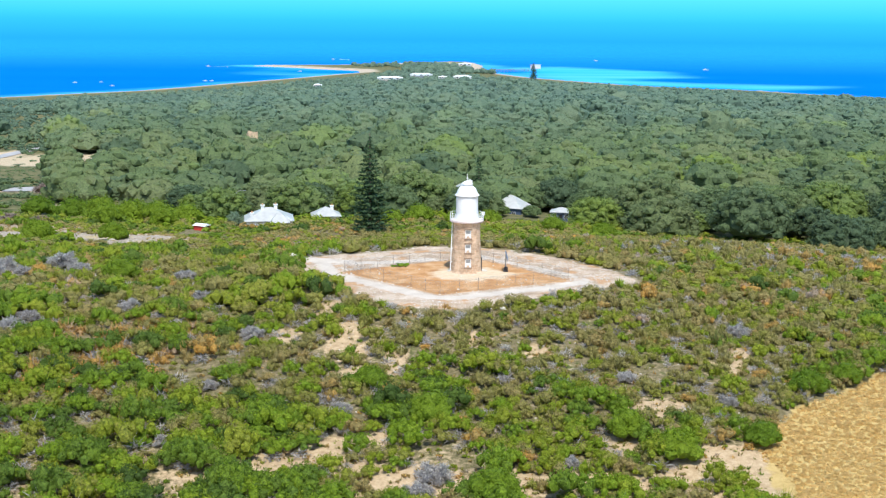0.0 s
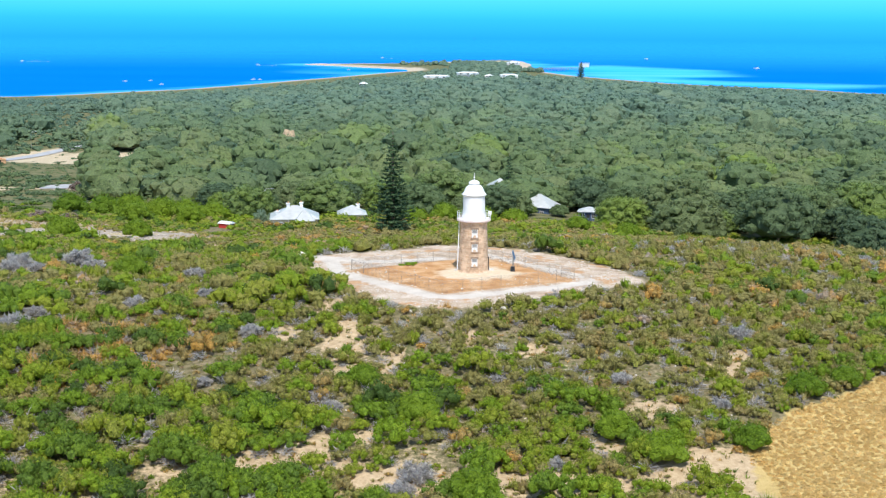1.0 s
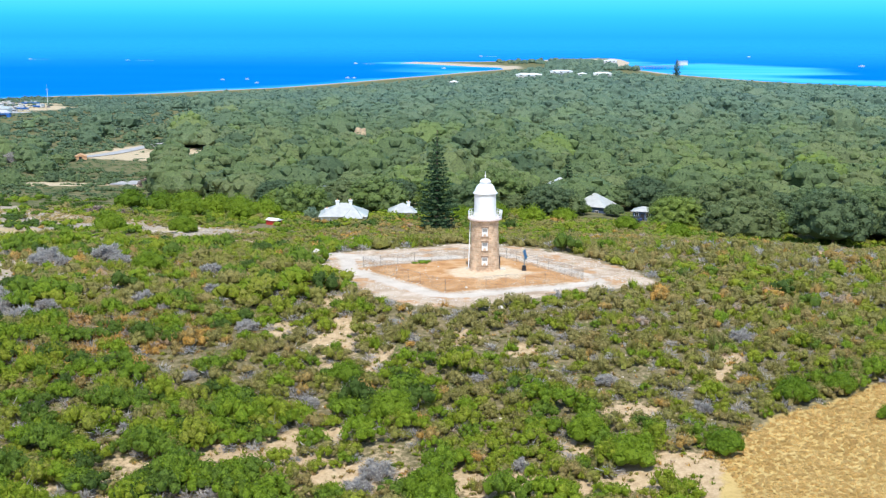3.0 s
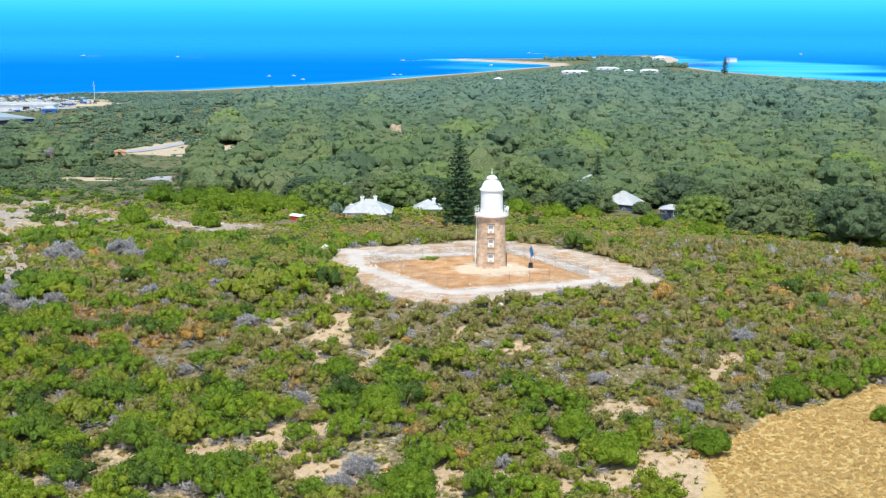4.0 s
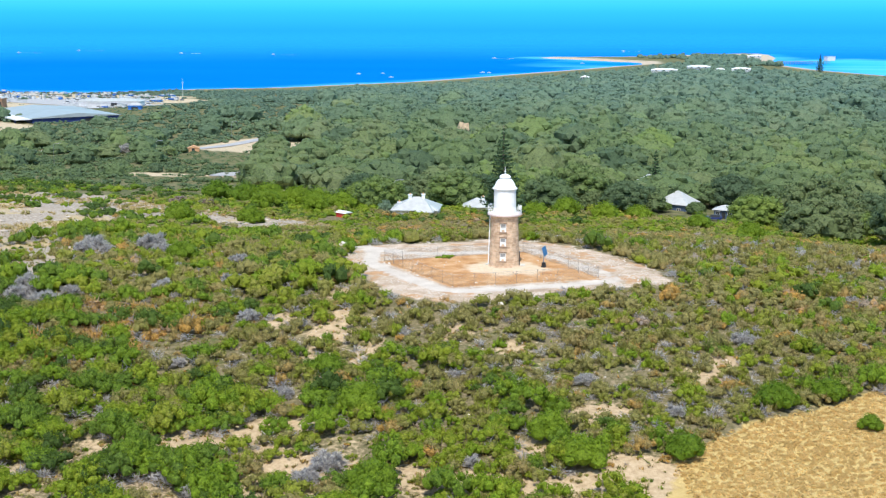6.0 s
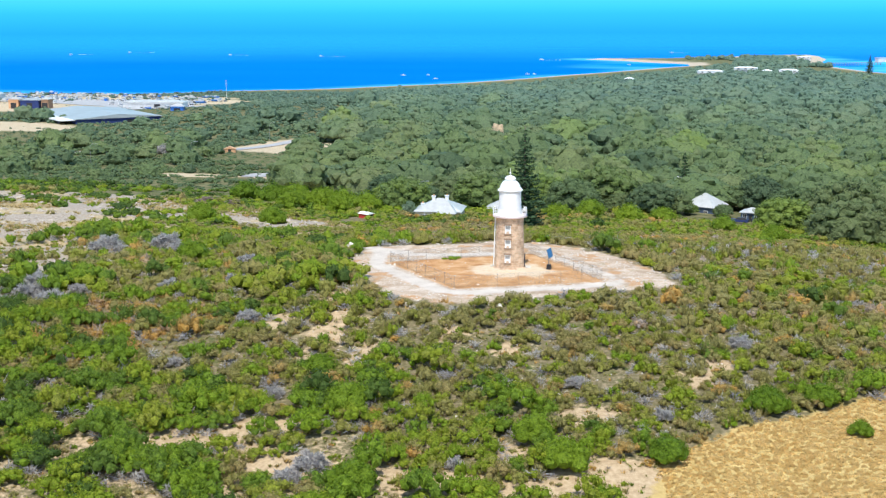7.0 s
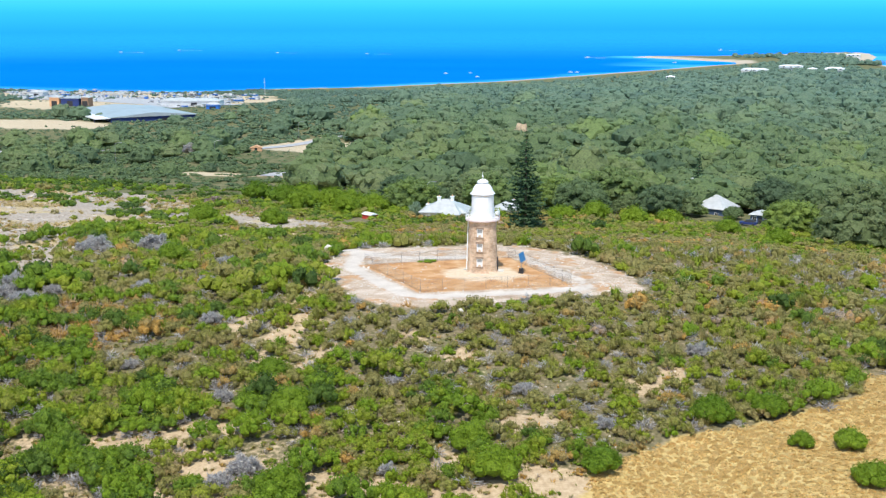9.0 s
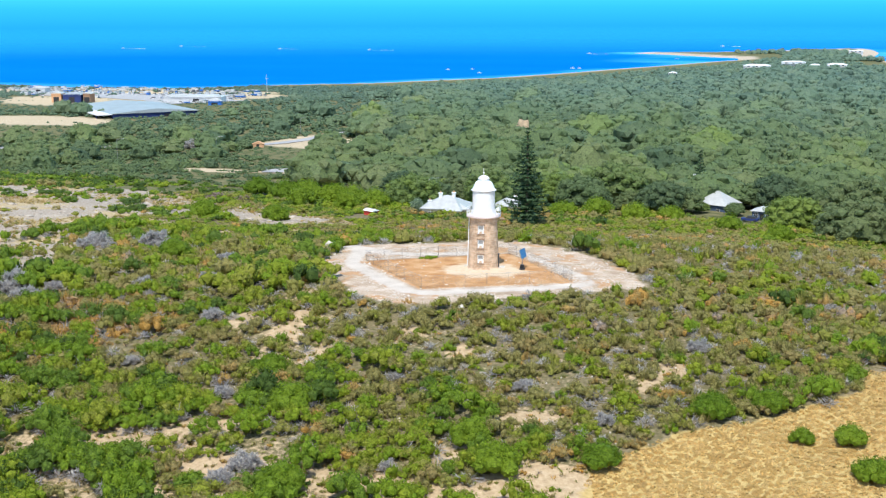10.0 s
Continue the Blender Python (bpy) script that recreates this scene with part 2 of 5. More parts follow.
    # shore
    beach = add_ramp(nt, fine, [(0.3, (0.44, 0.35, 0.26)), (0.7, (0.60, 0.50, 0.39))])
    base = add_mix(nt, attr(nt, "beach"), base, beach)
    nt.links.new(base, b.inputs["Base Color"])
    b.inputs["Roughness"].default_value = 0.95
    b.inputs["Specular IOR Level"].default_value = 0.1
    add_bump(nt, b, add_math(nt, "ADD", fine, add_math(nt, "MULTIPLY", grit, 0.5)), 0.6, 0.25)
    return mat


def sea_material():
    """Blue water that turns to a mirror of the low sky at a flat glance."""
    mat = bpy.data.materials.new("sea_water")
    mat.use_nodes = True
    nt = mat.node_tree
    nt.nodes.clear()
    streak = nt.nodes.new("ShaderNodeMapping")
    nt.links.new(nt.nodes.new("ShaderNodeNewGeometry").outputs["Position"], streak.inputs[0])
    streak.inputs["Scale"].default_value = (0.0022, 0.006, 1)
    s = add_noise(nt, 1.0, 4, 0.55, streak.outputs[0])
    deep = add_ramp(nt, s, [(0.3, (0.001, 0.162, 0.80)), (0.7, (0.002, 0.182, 0.84))])
    shoal = add_ramp(nt, s, [(0.35, (0.01, 0.42, 0.78)), (0.62, (0.10, 0.50, 0.78))])
    mid = add_math(nt, "ADD", attr(nt, "shoal"), add_math(nt, "MULTIPLY", add_math(nt, "SUBTRACT", s, 0.5), 0.9))
    d, g, mx, o = (nt.nodes.new("ShaderNode" + k) for k in ("BsdfDiffuse", "BsdfGlossy", "MixShader", "OutputMaterial"))
    nt.links.new(add_mix(nt, add_step(nt, mid, 0.15, 0.9), deep, shoal), d.inputs[0])
    g.inputs["Roughness"].default_value = 0.0
    g.inputs["Color"].default_value = (1, 1, 1, 1)
    lw = nt.nodes.new("ShaderNodeLayerWeight")
    ripple = nt.nodes.new("ShaderNodeBump")
    ripple.inputs["Strength"].default_value, ripple.inputs["Distance"].default_value = 0.12, 0.4
    nt.links.new(add_noise(nt, 0.06, 5, 0.6), ripple.inputs["Height"])
    nt.links.new(ripple.outputs[0], d.inputs["Normal"])
    fac = nt.nodes.new("ShaderNodeMapRange")
    fac.inputs[1].default_value, fac.inputs[2].default_value, fac.inputs[4].default_value = 0.961, 0.986, 1.0
    fac.interpolation_type = "SMOOTHSTEP"
    nt.links.new(lw.outputs["Facing"], fac.inputs[0])
    nt.links.new(fac.outputs[0], mx.inputs[0])
    nt.links.new(d.outputs[0], mx.inputs[1])
    nt.links.new(g.outputs[0], mx.inputs[2])
    nt.links.new(mx.outputs[0], o.inputs[0])
    return mat


def far_sky_material():
    """Hazy band of sky and furthest sea at the horizon."""
    mat = bpy.data.materials.new("horizon_haze")
    mat.use_nodes = True
    nt = mat.node_tree
    nt.nodes.clear()
    sep = nt.nodes.new("ShaderNodeSeparateXYZ")
    nt.links.new(nt.nodes.new("ShaderNodeNewGeometry").outputs["Position"], sep.inputs[0])
    m = nt.nodes.new("ShaderNodeMapRange")
    m.inputs[1].default_value, m.inputs[2].default_value = -28, 120
    m.clamp = True
    nt.links.new(sep.outputs[2], m.inputs[0])
    col = add_ramp(nt, m.outputs[0], [(0.0, (0.018, 0.37, 1.0)), (0.45, (0.032, 0.48, 1.0)), (0.62, (0.045, 0.55, 1.0)), (1.0, (0.085, 0.66, 1.0))])
    e, o = nt.nodes.new("ShaderNodeEmission"), nt.nodes.new("ShaderNodeOutputMaterial")
    nt.links.new(col, e.inputs[0])
    e.inputs[1].default_value = 1.0
    nt.links.new(e.outputs[0], o.inputs[0])
    return mat


M_masonry, M_ground, M_sea, M_far = masonry(), ground_material(), sea_material(), far_sky_material()


# ---- mesh helpers ----
def tri_mesh(name, verts, tris, mat, smooth=False, normals=None, **values):
    """A mesh from arrays of points and triangles, with float values for each point."""
    me = bpy.data.meshes.new(name)
    n, m = len(verts), len(tris)
    me.vertices.add(n)
    me.vertices.foreach_set("co", np.ascontiguousarray(verts, dtype=np.float32).ravel())
    me.loops.add(m * 3)
    me.loops.foreach_set("vertex_index", np.ascontiguousarray(tris, dtype=np.int32).ravel())
    me.polygons.add(m)
    me.polygons.foreach_set("loop_start", np.arange(0, m * 3, 3, dtype=np.int32))
    me.polygons.foreach_set("use_smooth", np.full(m, smooth, dtype=bool))
    for key, v in values.items():
        a = me.attributes.new(key, "FLOAT", "POINT")
        a.data.foreach_set("value", np.ascontiguousarray(v, dtype=np.float32))
    me.update(calc_edges=True)
    if normals is not None:
        a = me.attributes.new("custom_normal", "FLOAT_VECTOR", "POINT")
        a.data.foreach_set("vector", np.ascontiguousarray(normals, dtype=np.float32).ravel())
    me.materials.append(mat)
    return me


def grid_mesh(name, xs, ys, z, mat, **values):
    nx, ny = len(xs), len(ys)
    gx, gy = np.meshgrid(xs, ys)
    verts = np.stack([gx.ravel(), gy.ravel(), z.ravel()], 1)
    i = (np.arange(ny - 1)[:, None] * nx + np.arange(nx - 1)[None]).ravel()
    tris = np.concatenate([np.stack([i, i + 1, i + nx + 1], 1), np.stack([i, i + nx + 1, i + nx], 1)])
    return tri_mesh(name, verts, tris, mat, True, **{k: v.ravel() for k, v in values.items()})


def finish(name, bm, mat, smooth=False):
    me = bpy.data.meshes.new(name)
    bmesh.ops.recalc_face_normals(bm, faces=bm.faces)
    bm.to_mesh(me)
    bm.free()
    me.materials.append(mat)
    for p in me.polygons:
        p.use_smooth = smooth
    if smooth:
        me.set_sharp_from_angle(angle=radians(38))
    return me


def part(name, bm, mat, parent, label="", smooth=False):
    ob = new(name, finish(name, bm, mat, smooth))
    ob.parent = parent
    return tagged(ob, label)


def box(bm, x0, x1, y0, y1, z0, z1):
    v = [bm.verts.new((x, y, z)) for z in (z0, z1) for x, y in ((x0, y0), (x1, y0), (x1, y1), (x0, y1))]
    for f in ((3, 2, 1, 0), (4, 5, 6, 7), (0, 1, 5, 4), (1, 2, 6, 5), (2, 3, 7, 6), (3, 0, 4, 7)):
        bm.faces.new([v[i] for i in f])
    return bm


def boxes(*rows):
    bm = bmesh.new()
    for r in rows:
        box(bm, *r)
    return bm


def lathe(profile, n=48, bm=None, cap=True):
    bm = bm or bmesh.new()
    rings = [[bm.verts.new((r * math.cos(2 * math.pi * i / n), r * math.sin(2 * math.pi * i / n), z)) for i in range(n)] for r, z in profile]
    for a, b in zip(rings, rings[1:]):
        for i in range(n):
            bm.faces.new((a[i], a[(i + 1) % n], b[(i + 1) % n], b[i]))
    if cap:
        bm.faces.new(rings[0][::-1])
        bm.faces.new(rings[-1])
    return bm


def rod(bm, a, b, r0, r1=None, n=6):
    """A tapered round bar from a to b."""
    a, b = Vector(a), Vector(b)
    q = (b - a).to_track_quat("Z", "Y")
    r1 = r0 if r1 is None else r1
    ra = [bm.verts.new(a + q @ Vector((r0 * math.cos(2 * math.pi * i / n), r0 * math.sin(2 * math.pi * i / n), 0))) for i in range(n)]
    rb = [bm.verts.new(b + q @ Vector((r1 * math.cos(2 * math.pi * i / n), r1 * math.sin(2 * math.pi * i / n), 0))) for i in range(n)]
    for i in range(n):
        bm.faces.new((ra[i], ra[(i + 1) % n], rb[(i + 1) % n], rb[i]))
    bm.faces.new(ra[::-1])
    bm.faces.new(rb)
    return bm


def thing(name, m, label, category, group=""):
    ob = new(name)
    ob.matrix_world = m
    return tagged(ob, label, category, group)


# ---- the lie of the land ----
HILLS = [(0, 193, 30, 5.12), (0, 193, 60, -5.65), (0, 150, 50, 3.72), (-60, 180, 55, 8.33), (-110, 240, 60, 1.92), (60, 170, 55, 7.25), (60, 230, 50, 0.41), (70, 240, 30, 4.48), (90, 310, 50, -5.2), (20, 240, 30, 2.63), (-60, 260, 50, -2.27), (-180, 280, 80, 6.23), (0, 270, 60, 3.48), (150, 200, 80, 0.28), (0, 100, 80, -6.59), (-100, 340, 70, -3.19), (0, 380, 120, -2.33), (200, 350, 150, -0.54), (-250, 450, 150, -0.04), (0, 180, 200, 14.87)]
COAST = [(-4700, 930), (-1200, 985), (-687, 985), (-563, 962), (-475, 978), (-425, 1040), (-361, 1081), (-320, 1137), (-277, 1192), (-244, 1268), (-200, 1386),
         (-155, 1500), (-121, 1597), (-88, 1670), (-95, 1735), (-137, 1770), (-195, 1835), (-260, 1890), (-262, 1906), (-150, 1930), (-80, 2002), (-13, 2078), (35, 2156), (75, 2115),
         (84, 1968), (76, 1836), (84, 1700), (133, 1533), (172, 1460), (223, 1371), (274, 1321), (335, 1285), (383, 1207), (419, 1167), (560, 1080), (900, 1000), (4700, 950),
         (4700, -4700), (-4700, -4700)]
SHOAL = [(95, 1900), (130, 1560), (165, 1441), (245, 1360), (337, 1280), (365, 1290), (450, 1400), (300, 1450), (250, 1520), (330, 1600), (340, 1800), (200, 1950)]
TOP = [(-22, 193.5), (-22.5, 206.5), (-15, 209.5), (-7, 213), (-3, 217), (3, 217), (10.9, 214.2), (17, 209.5), (22, 203.8), (26.5, 197), (29.5, 191.5), (30, 187.5), (25.5, 184.5), (19.6, 181), (14, 177),
       (9, 172), (3, 169.5), (-0.6, 169), (-5, 170.5), (-9.6, 173), (-12, 177.5), (-16, 183), (-19.3, 188.5)]
FENCE = [(-15.0, 194.0), (-0.3, 178.0), (19.2, 188.7), (5.0, 206.3)]
STRAW = [(33.6, 90), (33.6, 127), (33.2, 133), (36.5, 137), (39, 140.8), (43.1, 144.2), (48.1, 148.4), (54.5, 154.1), (59.5, 159.5), (59.9, 168), (75, 175), (140, 190), (140, 90)]
TRACKS = [([(-32, 211.5), (-25, 208), (-20.5, 205), (-14, 201.5), (-8, 202), (-2, 205)], 1.3), ([(-20, 204), (-18.2, 199), (-17.2, 193), (-12.5, 187.2), (-6.5, 181), (-1.6, 175.9), (1.5, 175.4), (9.5, 179.6), (17, 183.9), (21.6, 187.5)], 1.4),
          ([(22, 188.5), (19.5, 193), (13, 200.5), (6, 209)], 0.9)]
SANDY = [(-12.1, 160.3, 2.2, 4.5), (-11.5, 150, 2, 2), (-15, 170.7, 2, 3), (-6.1, 154.1, 0.8, 4), (-20.3, 161.7, 1.3, 3), (25.6, 141.4, 3, 2), (35.5, 153.4, 2, 1.5), (62.5, 230.3, 2.5, 5),
         (-15, 128.6, 5, 2.5), (-31.2, 191.7, 4, 2.5), (19.6, 132.4, 2, 2), (-18.3, 126, 6, 3), (12, 123.9, 6, 1.5), (-5.4, 123.7, 4, 2), (-59, 185.7, 5, 2), (-47, 192, 5, 1.5), (28, 128, 4, 3),
         (-10, 133, 3, 1.5), (33, 124, 3, 5), (4, 160, 1.5, 2), (12, 158, 1.5, 1.5), (38, 158, 1.5, 3), (-50, 256, 7, 3), (70, 240, 4, 2), (-36, 214, 4, 3), (35, 338, 6, 4), (-62, 240, 4, 3), (-72, 222, 5, 2)]
ROCKY = [(-107, 231, 10, 14), (-80, 198, 7, 9), (-73, 186, 5, 6), (-113, 254, 14, 8), (-95, 215, 8, 10), (-81, 281, 14, 6), (-70, 275, 10, 4), (-130, 305, 16, 8), (-155, 305, 18, 8), (-95, 250, 10, 5),
         (-178, 300, 16, 12), (-128, 275, 14, 6)]
BARE = [(-110, 175), (-75, 181), (-82, 198), (-90, 220), (-98, 243), (-103, 262), (-92, 281), (-62, 271), (-50, 279), (-62, 293), (-86, 304), (-104, 313), (-128, 336), (-165, 328), (-205, 300), (-170, 230)]
CLEAR = [(-166, 545, 24, 24), (-194, 560, 10, 30), (-368, 606, 38, 34), (-160, 413, 16, 5), (-134, 420, 9, 7), (-103, 381, 13, 4),
         (-455, 800, 66, 52), (-378, 785, 42, 36), (-400, 850, 60, 34), (-362, 694, 25, 23), (-500, 895, 130, 36), (-250, 1000, 20, 10), (0, 1335, 55, 26), (48, 1790, 16, 26), (-20, 2020, 80, 55)]


def poly_side(x, y, poly):
    """Metres inside (plus) or outside (minus) a closed outline."""
    best, inside = np.full(np.shape(x), 1e9), np.zeros(np.shape(x), bool)
    for (ax, ay), (bx, by) in zip(poly, poly[1:] + poly[:1]):
        dx, dy = bx - ax, by - ay
        k = np.clip(((x - ax) * dx + (y - ay) * dy) / (dx * dx + dy * dy), 0, 1)
        best = np.minimum(best, np.hypot(x - ax - k * dx, y - ay - k * dy))
        if dy:
            inside ^= ((ay > y) != (by > y)) & (x < dx * (y - ay) / dy + ax)
    return np.where(inside, best, -best)


def line_near(x, y, pts, half):
    best = np.full(np.shape(x), 1e9)
    for (ax, ay), (bx, by) in zip(pts, pts[1:]):
        dx, dy = bx - ax, by - ay
        k = np.clip(((x - ax) * dx + (y - ay) * dy) / (dx * dx + dy * dy), 0, 1)
        best = np.minimum(best, np.hypot(x - ax - k * dx, y - ay - k * dy))
    return half - best


def spots(x, y, rows, grow=1.0):
    v = np.zeros(np.shape(x))
    for cx, cy, rx, ry in rows:
        v = np.maximum(v, np.exp(-0.7 * (((x - cx) / (rx * grow)) ** 2 + ((y - cy) / (ry * grow)) ** 2)))
    return v


def slope(x, y):
    """The eroded limestone slope west of the hilltop."""
    return ease(poly_side(x, y, BARE), -3, 3)


def ease(v, lo, hi):
    k = np.clip((v - lo) / (hi - lo), 0, 1)
    return k * k * (3 - 2 * k)


def height(x, y):
    x, y = np.asarray(x, float), np.asarray(y, float)
    z = np.full(x.shape, -22.0)
    for a, b, s, k in HILLS:
        z += k * np.exp(-((x - a) ** 2 + (y - b) ** 2) / (2 * s * s))
    r = np.hypot((x - 3) / 27, (y - 196) / 25)
    z += (0.35 - z) * ease(r, 1.45, 0.85)
    near = ease(np.hypot(x, y - 180), 260, 120)
    z += near * 0.5 * (np.sin(x * 0.21 + 1.3 * np.sin(y * 0.13)) * np.sin(y * 0.17 + 0.7)) * ease(r, 0.9, 1.6)
    far = ease(y, 380, 520)
    z += far * 2.2 * np.sin(x * 0.021 + 2 * np.sin(y * 0.011)) * np.sin(y * 0.017 + 1)
    d = poly_side(x, y, COAST)
    shore = -29.5 + np.clip((d + 12) * 0.125, -3, 3.5)
    return shore + (z - shore) * ease(d, 15, 330)


def z_at(x, y):
    return float(height(np.array([x]), np.array([y]))[0])


def steps(*spans):
    out = [spans[0][0]]
    for lo, hi, d in spans:
        n = max(1, round((hi - lo) / d))
        out += [lo + (hi - lo) * i / n for i in range(1, n + 1)]
    return np.array(out)


gx = steps((-4700, -1000, 300), (-1000, -450, 22), (-450, -130, 9), (-130, -60, 2.5), (-60, 75, 1.3), (75, 140, 2.5), (140, 460, 10), (460, 1000, 30), (1000, 4700, 400))
gy = steps((-4700, -300, 400), (-300, 60, 30), (60, 105, 3), (105, 235, 1.3), (235, 330, 2.5), (330, 620, 8), (620, 2150, 20))
GX, GY = np.meshgrid(gx, gy)
coast = poly_side(GX, GY, COAST)
track = np.max([line_near(GX, GY, p, w) for p, w in TRACKS], axis=0)
ground = new("ground", grid_mesh("ground", gx, gy, height(GX, GY), M_ground,
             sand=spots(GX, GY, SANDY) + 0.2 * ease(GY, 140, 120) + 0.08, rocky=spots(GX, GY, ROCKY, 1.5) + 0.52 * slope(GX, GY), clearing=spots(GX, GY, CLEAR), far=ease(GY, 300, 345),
             straw=poly_side(GX, GY, STRAW), bare=poly_side(GX, GY, TOP), soil=poly_side(GX, GY, FENCE) + 0.4,
             apron=np.exp(-(((GX - 4.5) / 6.5) ** 2 + ((GY - 193) / 5) ** 2)), track=track, beach=ease(coast, 30, 18)))
tagged(ground, "sandy coastal heath ground with bare hilltop and forest floor", "ground", kind="structure")

sx, sy = steps((-4750, -1200, 200), (-1200, 700, 16), (700, 4750, 250)), steps((850, 2300, 16), (2300, 4900, 120))
SX, SY = np.meshgrid(sx, sy)
shoal = np.maximum(0.82 * ease(poly_side(SX, SY, SHOAL), -60, 60), 0.55 * ease(-poly_side(SX, SY, COAST), 70, 5))
shoal = np.maximum(shoal, 0.5 * ease(np.hypot((SX + 170) / 130, (SY - 1680) / 190), 1, 0.3))
tagged(new("water", grid_mesh("water", sx, sy, np.full(SX.shape, -28.0), M_sea, shoal=shoal)), "saturated blue sea with turquoise sandbanks", "sea", kind="structure")

bm = bmesh.new()
arc = [(28 + 4650 * math.sin(radians(a)), 4650 * math.cos(radians(a))) for a in range(-62, 63, 2)]
cols = [[bm.verts.new((x, y, z)) for z in (-40, 2100)] for x, y in arc]
for a, b in zip(cols, cols[1:]):
    bm.faces.new((a[0], b[0], b[1], a[1]))
tagged(new("backdrop", finish("backdrop", bm, M_far)), "pale blue hazy sky at the sea horizon", "sky", kind="structure")


# ---- the lighthouse ----
def lighthouse(m):
    root = thing("lighthouse", m, "round brown sandstone lighthouse with white lantern on a bare hilltop", "lighthouse")
    part("plinth", lathe([(2.62, -0.6), (2.62, 0.28), (2.5, 0.40), (2.36, 0.46)]), M_masonry, root)
    part("tower", lathe([(2.34, 0.40), (2.32, 0.9), (2.06, 7.55), (2.06, 7.9)]), M_masonry, root, "coursed sandstone tower shaft", True)
    part("corbel", lathe([(2.05, 7.2), (2.10, 7.24), (2.10, 7.9), (2.18, 8.16)]), M_masonry, root, smooth=True)
    part("gallery", lathe([(2.0, 8.14), (2.3, 8.14), (2.58, 8.2), (2.64, 8.34), (2.62, 8.52), (2.54, 8.56), (1.8, 8.56)]), M_gallery, root, "pale pink gallery slab")
    part("lantern_base", lathe([(1.86, 8.5), (1.84, 8.8), (1.74, 9.3)]), M_white, root, smooth=True)
    part("lantern_wall", lathe([(1.72, 9.28), (1.68, 12.05), (1.74, 12.08), (1.74, 12.22)]), M_white, root, "white panelled lantern wall", True)
    part("dome", lathe([(1.72, 12.20), (1.90, 12.22), (1.93, 12.32), (1.80, 12.42), (1.62, 12.66), (1.50, 12.96), (1.36, 13.28), (1.14, 13.56), (0.92, 13.72)]), M_white, root, "white metal ogee dome", True)
    part("ventilator", lathe([(0.80, 13.68), (0.78, 13.92), (0.88, 13.96), (0.88, 14.06), (0.74, 14.26), (0.46, 14.44), (0.2, 14.52)]), M_white, root, "white domed ventilator", True)
    bm = lathe([(0.06, 14.50), (0.06, 14.80), (0.14, 14.86), (0.14, 14.96), (0.05, 15.02), (0.03, 15.60)], 12)
    part("finial", bm, M_white, root)
    # railing
    for i in range(24):
        a = 2 * math.pi * i / 24
        x, y = 2.58 * math.cos(a), 2.58 * math.sin(a)
        part("rail_post", rod(bmesh.new(), (x, y, 8.5), (x, y, 9.6), 0.035), M_white, root)
    for z in (8.85, 9.2, 9.58):
        bm = bmesh.new()
        for i in range(48):
            a, b = 2 * math.pi * i / 48, 2 * math.pi * (i + 1) / 48
            rod(bm, (2.58 * math.cos(a), 2.58 * math.sin(a), z), (2.58 * math.cos(b), 2.58 * math.sin(b), z), 0.028, n=5)
        part("rail", bm, M_white, root)
    # windows of the stair, one above another
    for z in (1.35, 3.65, 5.85):
        r = 2.32 - (z + 0.6 - 0.9) * 0.039
        turn = Matrix.Rotation(radians(4.3), 4, "Z")
        win = new("window")
        win.parent = root
        win.matrix_local = turn @ Matrix.Translation((0, -r, z))
        part("pane", boxes((-0.36, 0.36, -0.005, 0.06, 0.02, 0.62)), M_blind, win, "pale window blind")
        part("upper_pane", boxes((-0.36, 0.36, -0.003, 0.06, 0.66, 1.18)), M_steel, win, "grey glass upper pane")
        part("frame", boxes((-0.44, -0.36, -0.05, 0.1, 0, 1.22), (0.36, 0.44, -0.05, 0.1, 0, 1.22), (-0.44, 0.44, -0.045, 0.1, 1.18, 1.26), (-0.36, 0.36, -0.03, 0.1, 0.61, 0.67)), M_white, win)
        part("sill", boxes((-0.58, 0.58, -0.16, 0.1, -0.14, 0.0)), M_lintel, win)
        part("lintel", boxes((-0.6, 0.6, -0.1, 0.1, 1.26, 1.5)), M_lintel, win)
    # door at the back, its step, and the pipe down the side
    door = new("door")
    door.parent = root
    door.matrix_local = Matrix.Rotation(radians(100), 4, "Z") @ Matrix.Translation((0, -2.34, 0.42))
    part("leaf", boxes((-0.5, 0.5, -0.04, 0.06, 0, 2.05)), M_dark, door, "dark timber door")
    part("step", boxes((-0.75, 0.75, -0.9, 0.1, -0.5, 0.0)), M_stone_loose, door)
    bm = bmesh.new()
    rod(bm, (-2.5, -0.22, 0.3), (-2.24, -0.2, 8.16), 0.085, n=8)
    part("downpipe", bm, M_white, root, "white downpipe")
    for z in (1.8, 3.9, 6.0):
        part("pipe_bracket", boxes((-2.56 + z * 0.03, -2.0, -0.3, -0.1, z, z + 0.12)), M_white, root)
    part("pipe_foot", boxes((-2.95, -2.35, -0.5, 0.1, -0.2, 0.5)), M_stone_loose, root)
    part("lamp_box", boxes((2.25, 2.72, -0.9, -0.4, 9.3, 9.75)), M_white, root, "small white lamp box on the railing")
    return root


lighthouse(pose(3.95, 195.1, 0.05))


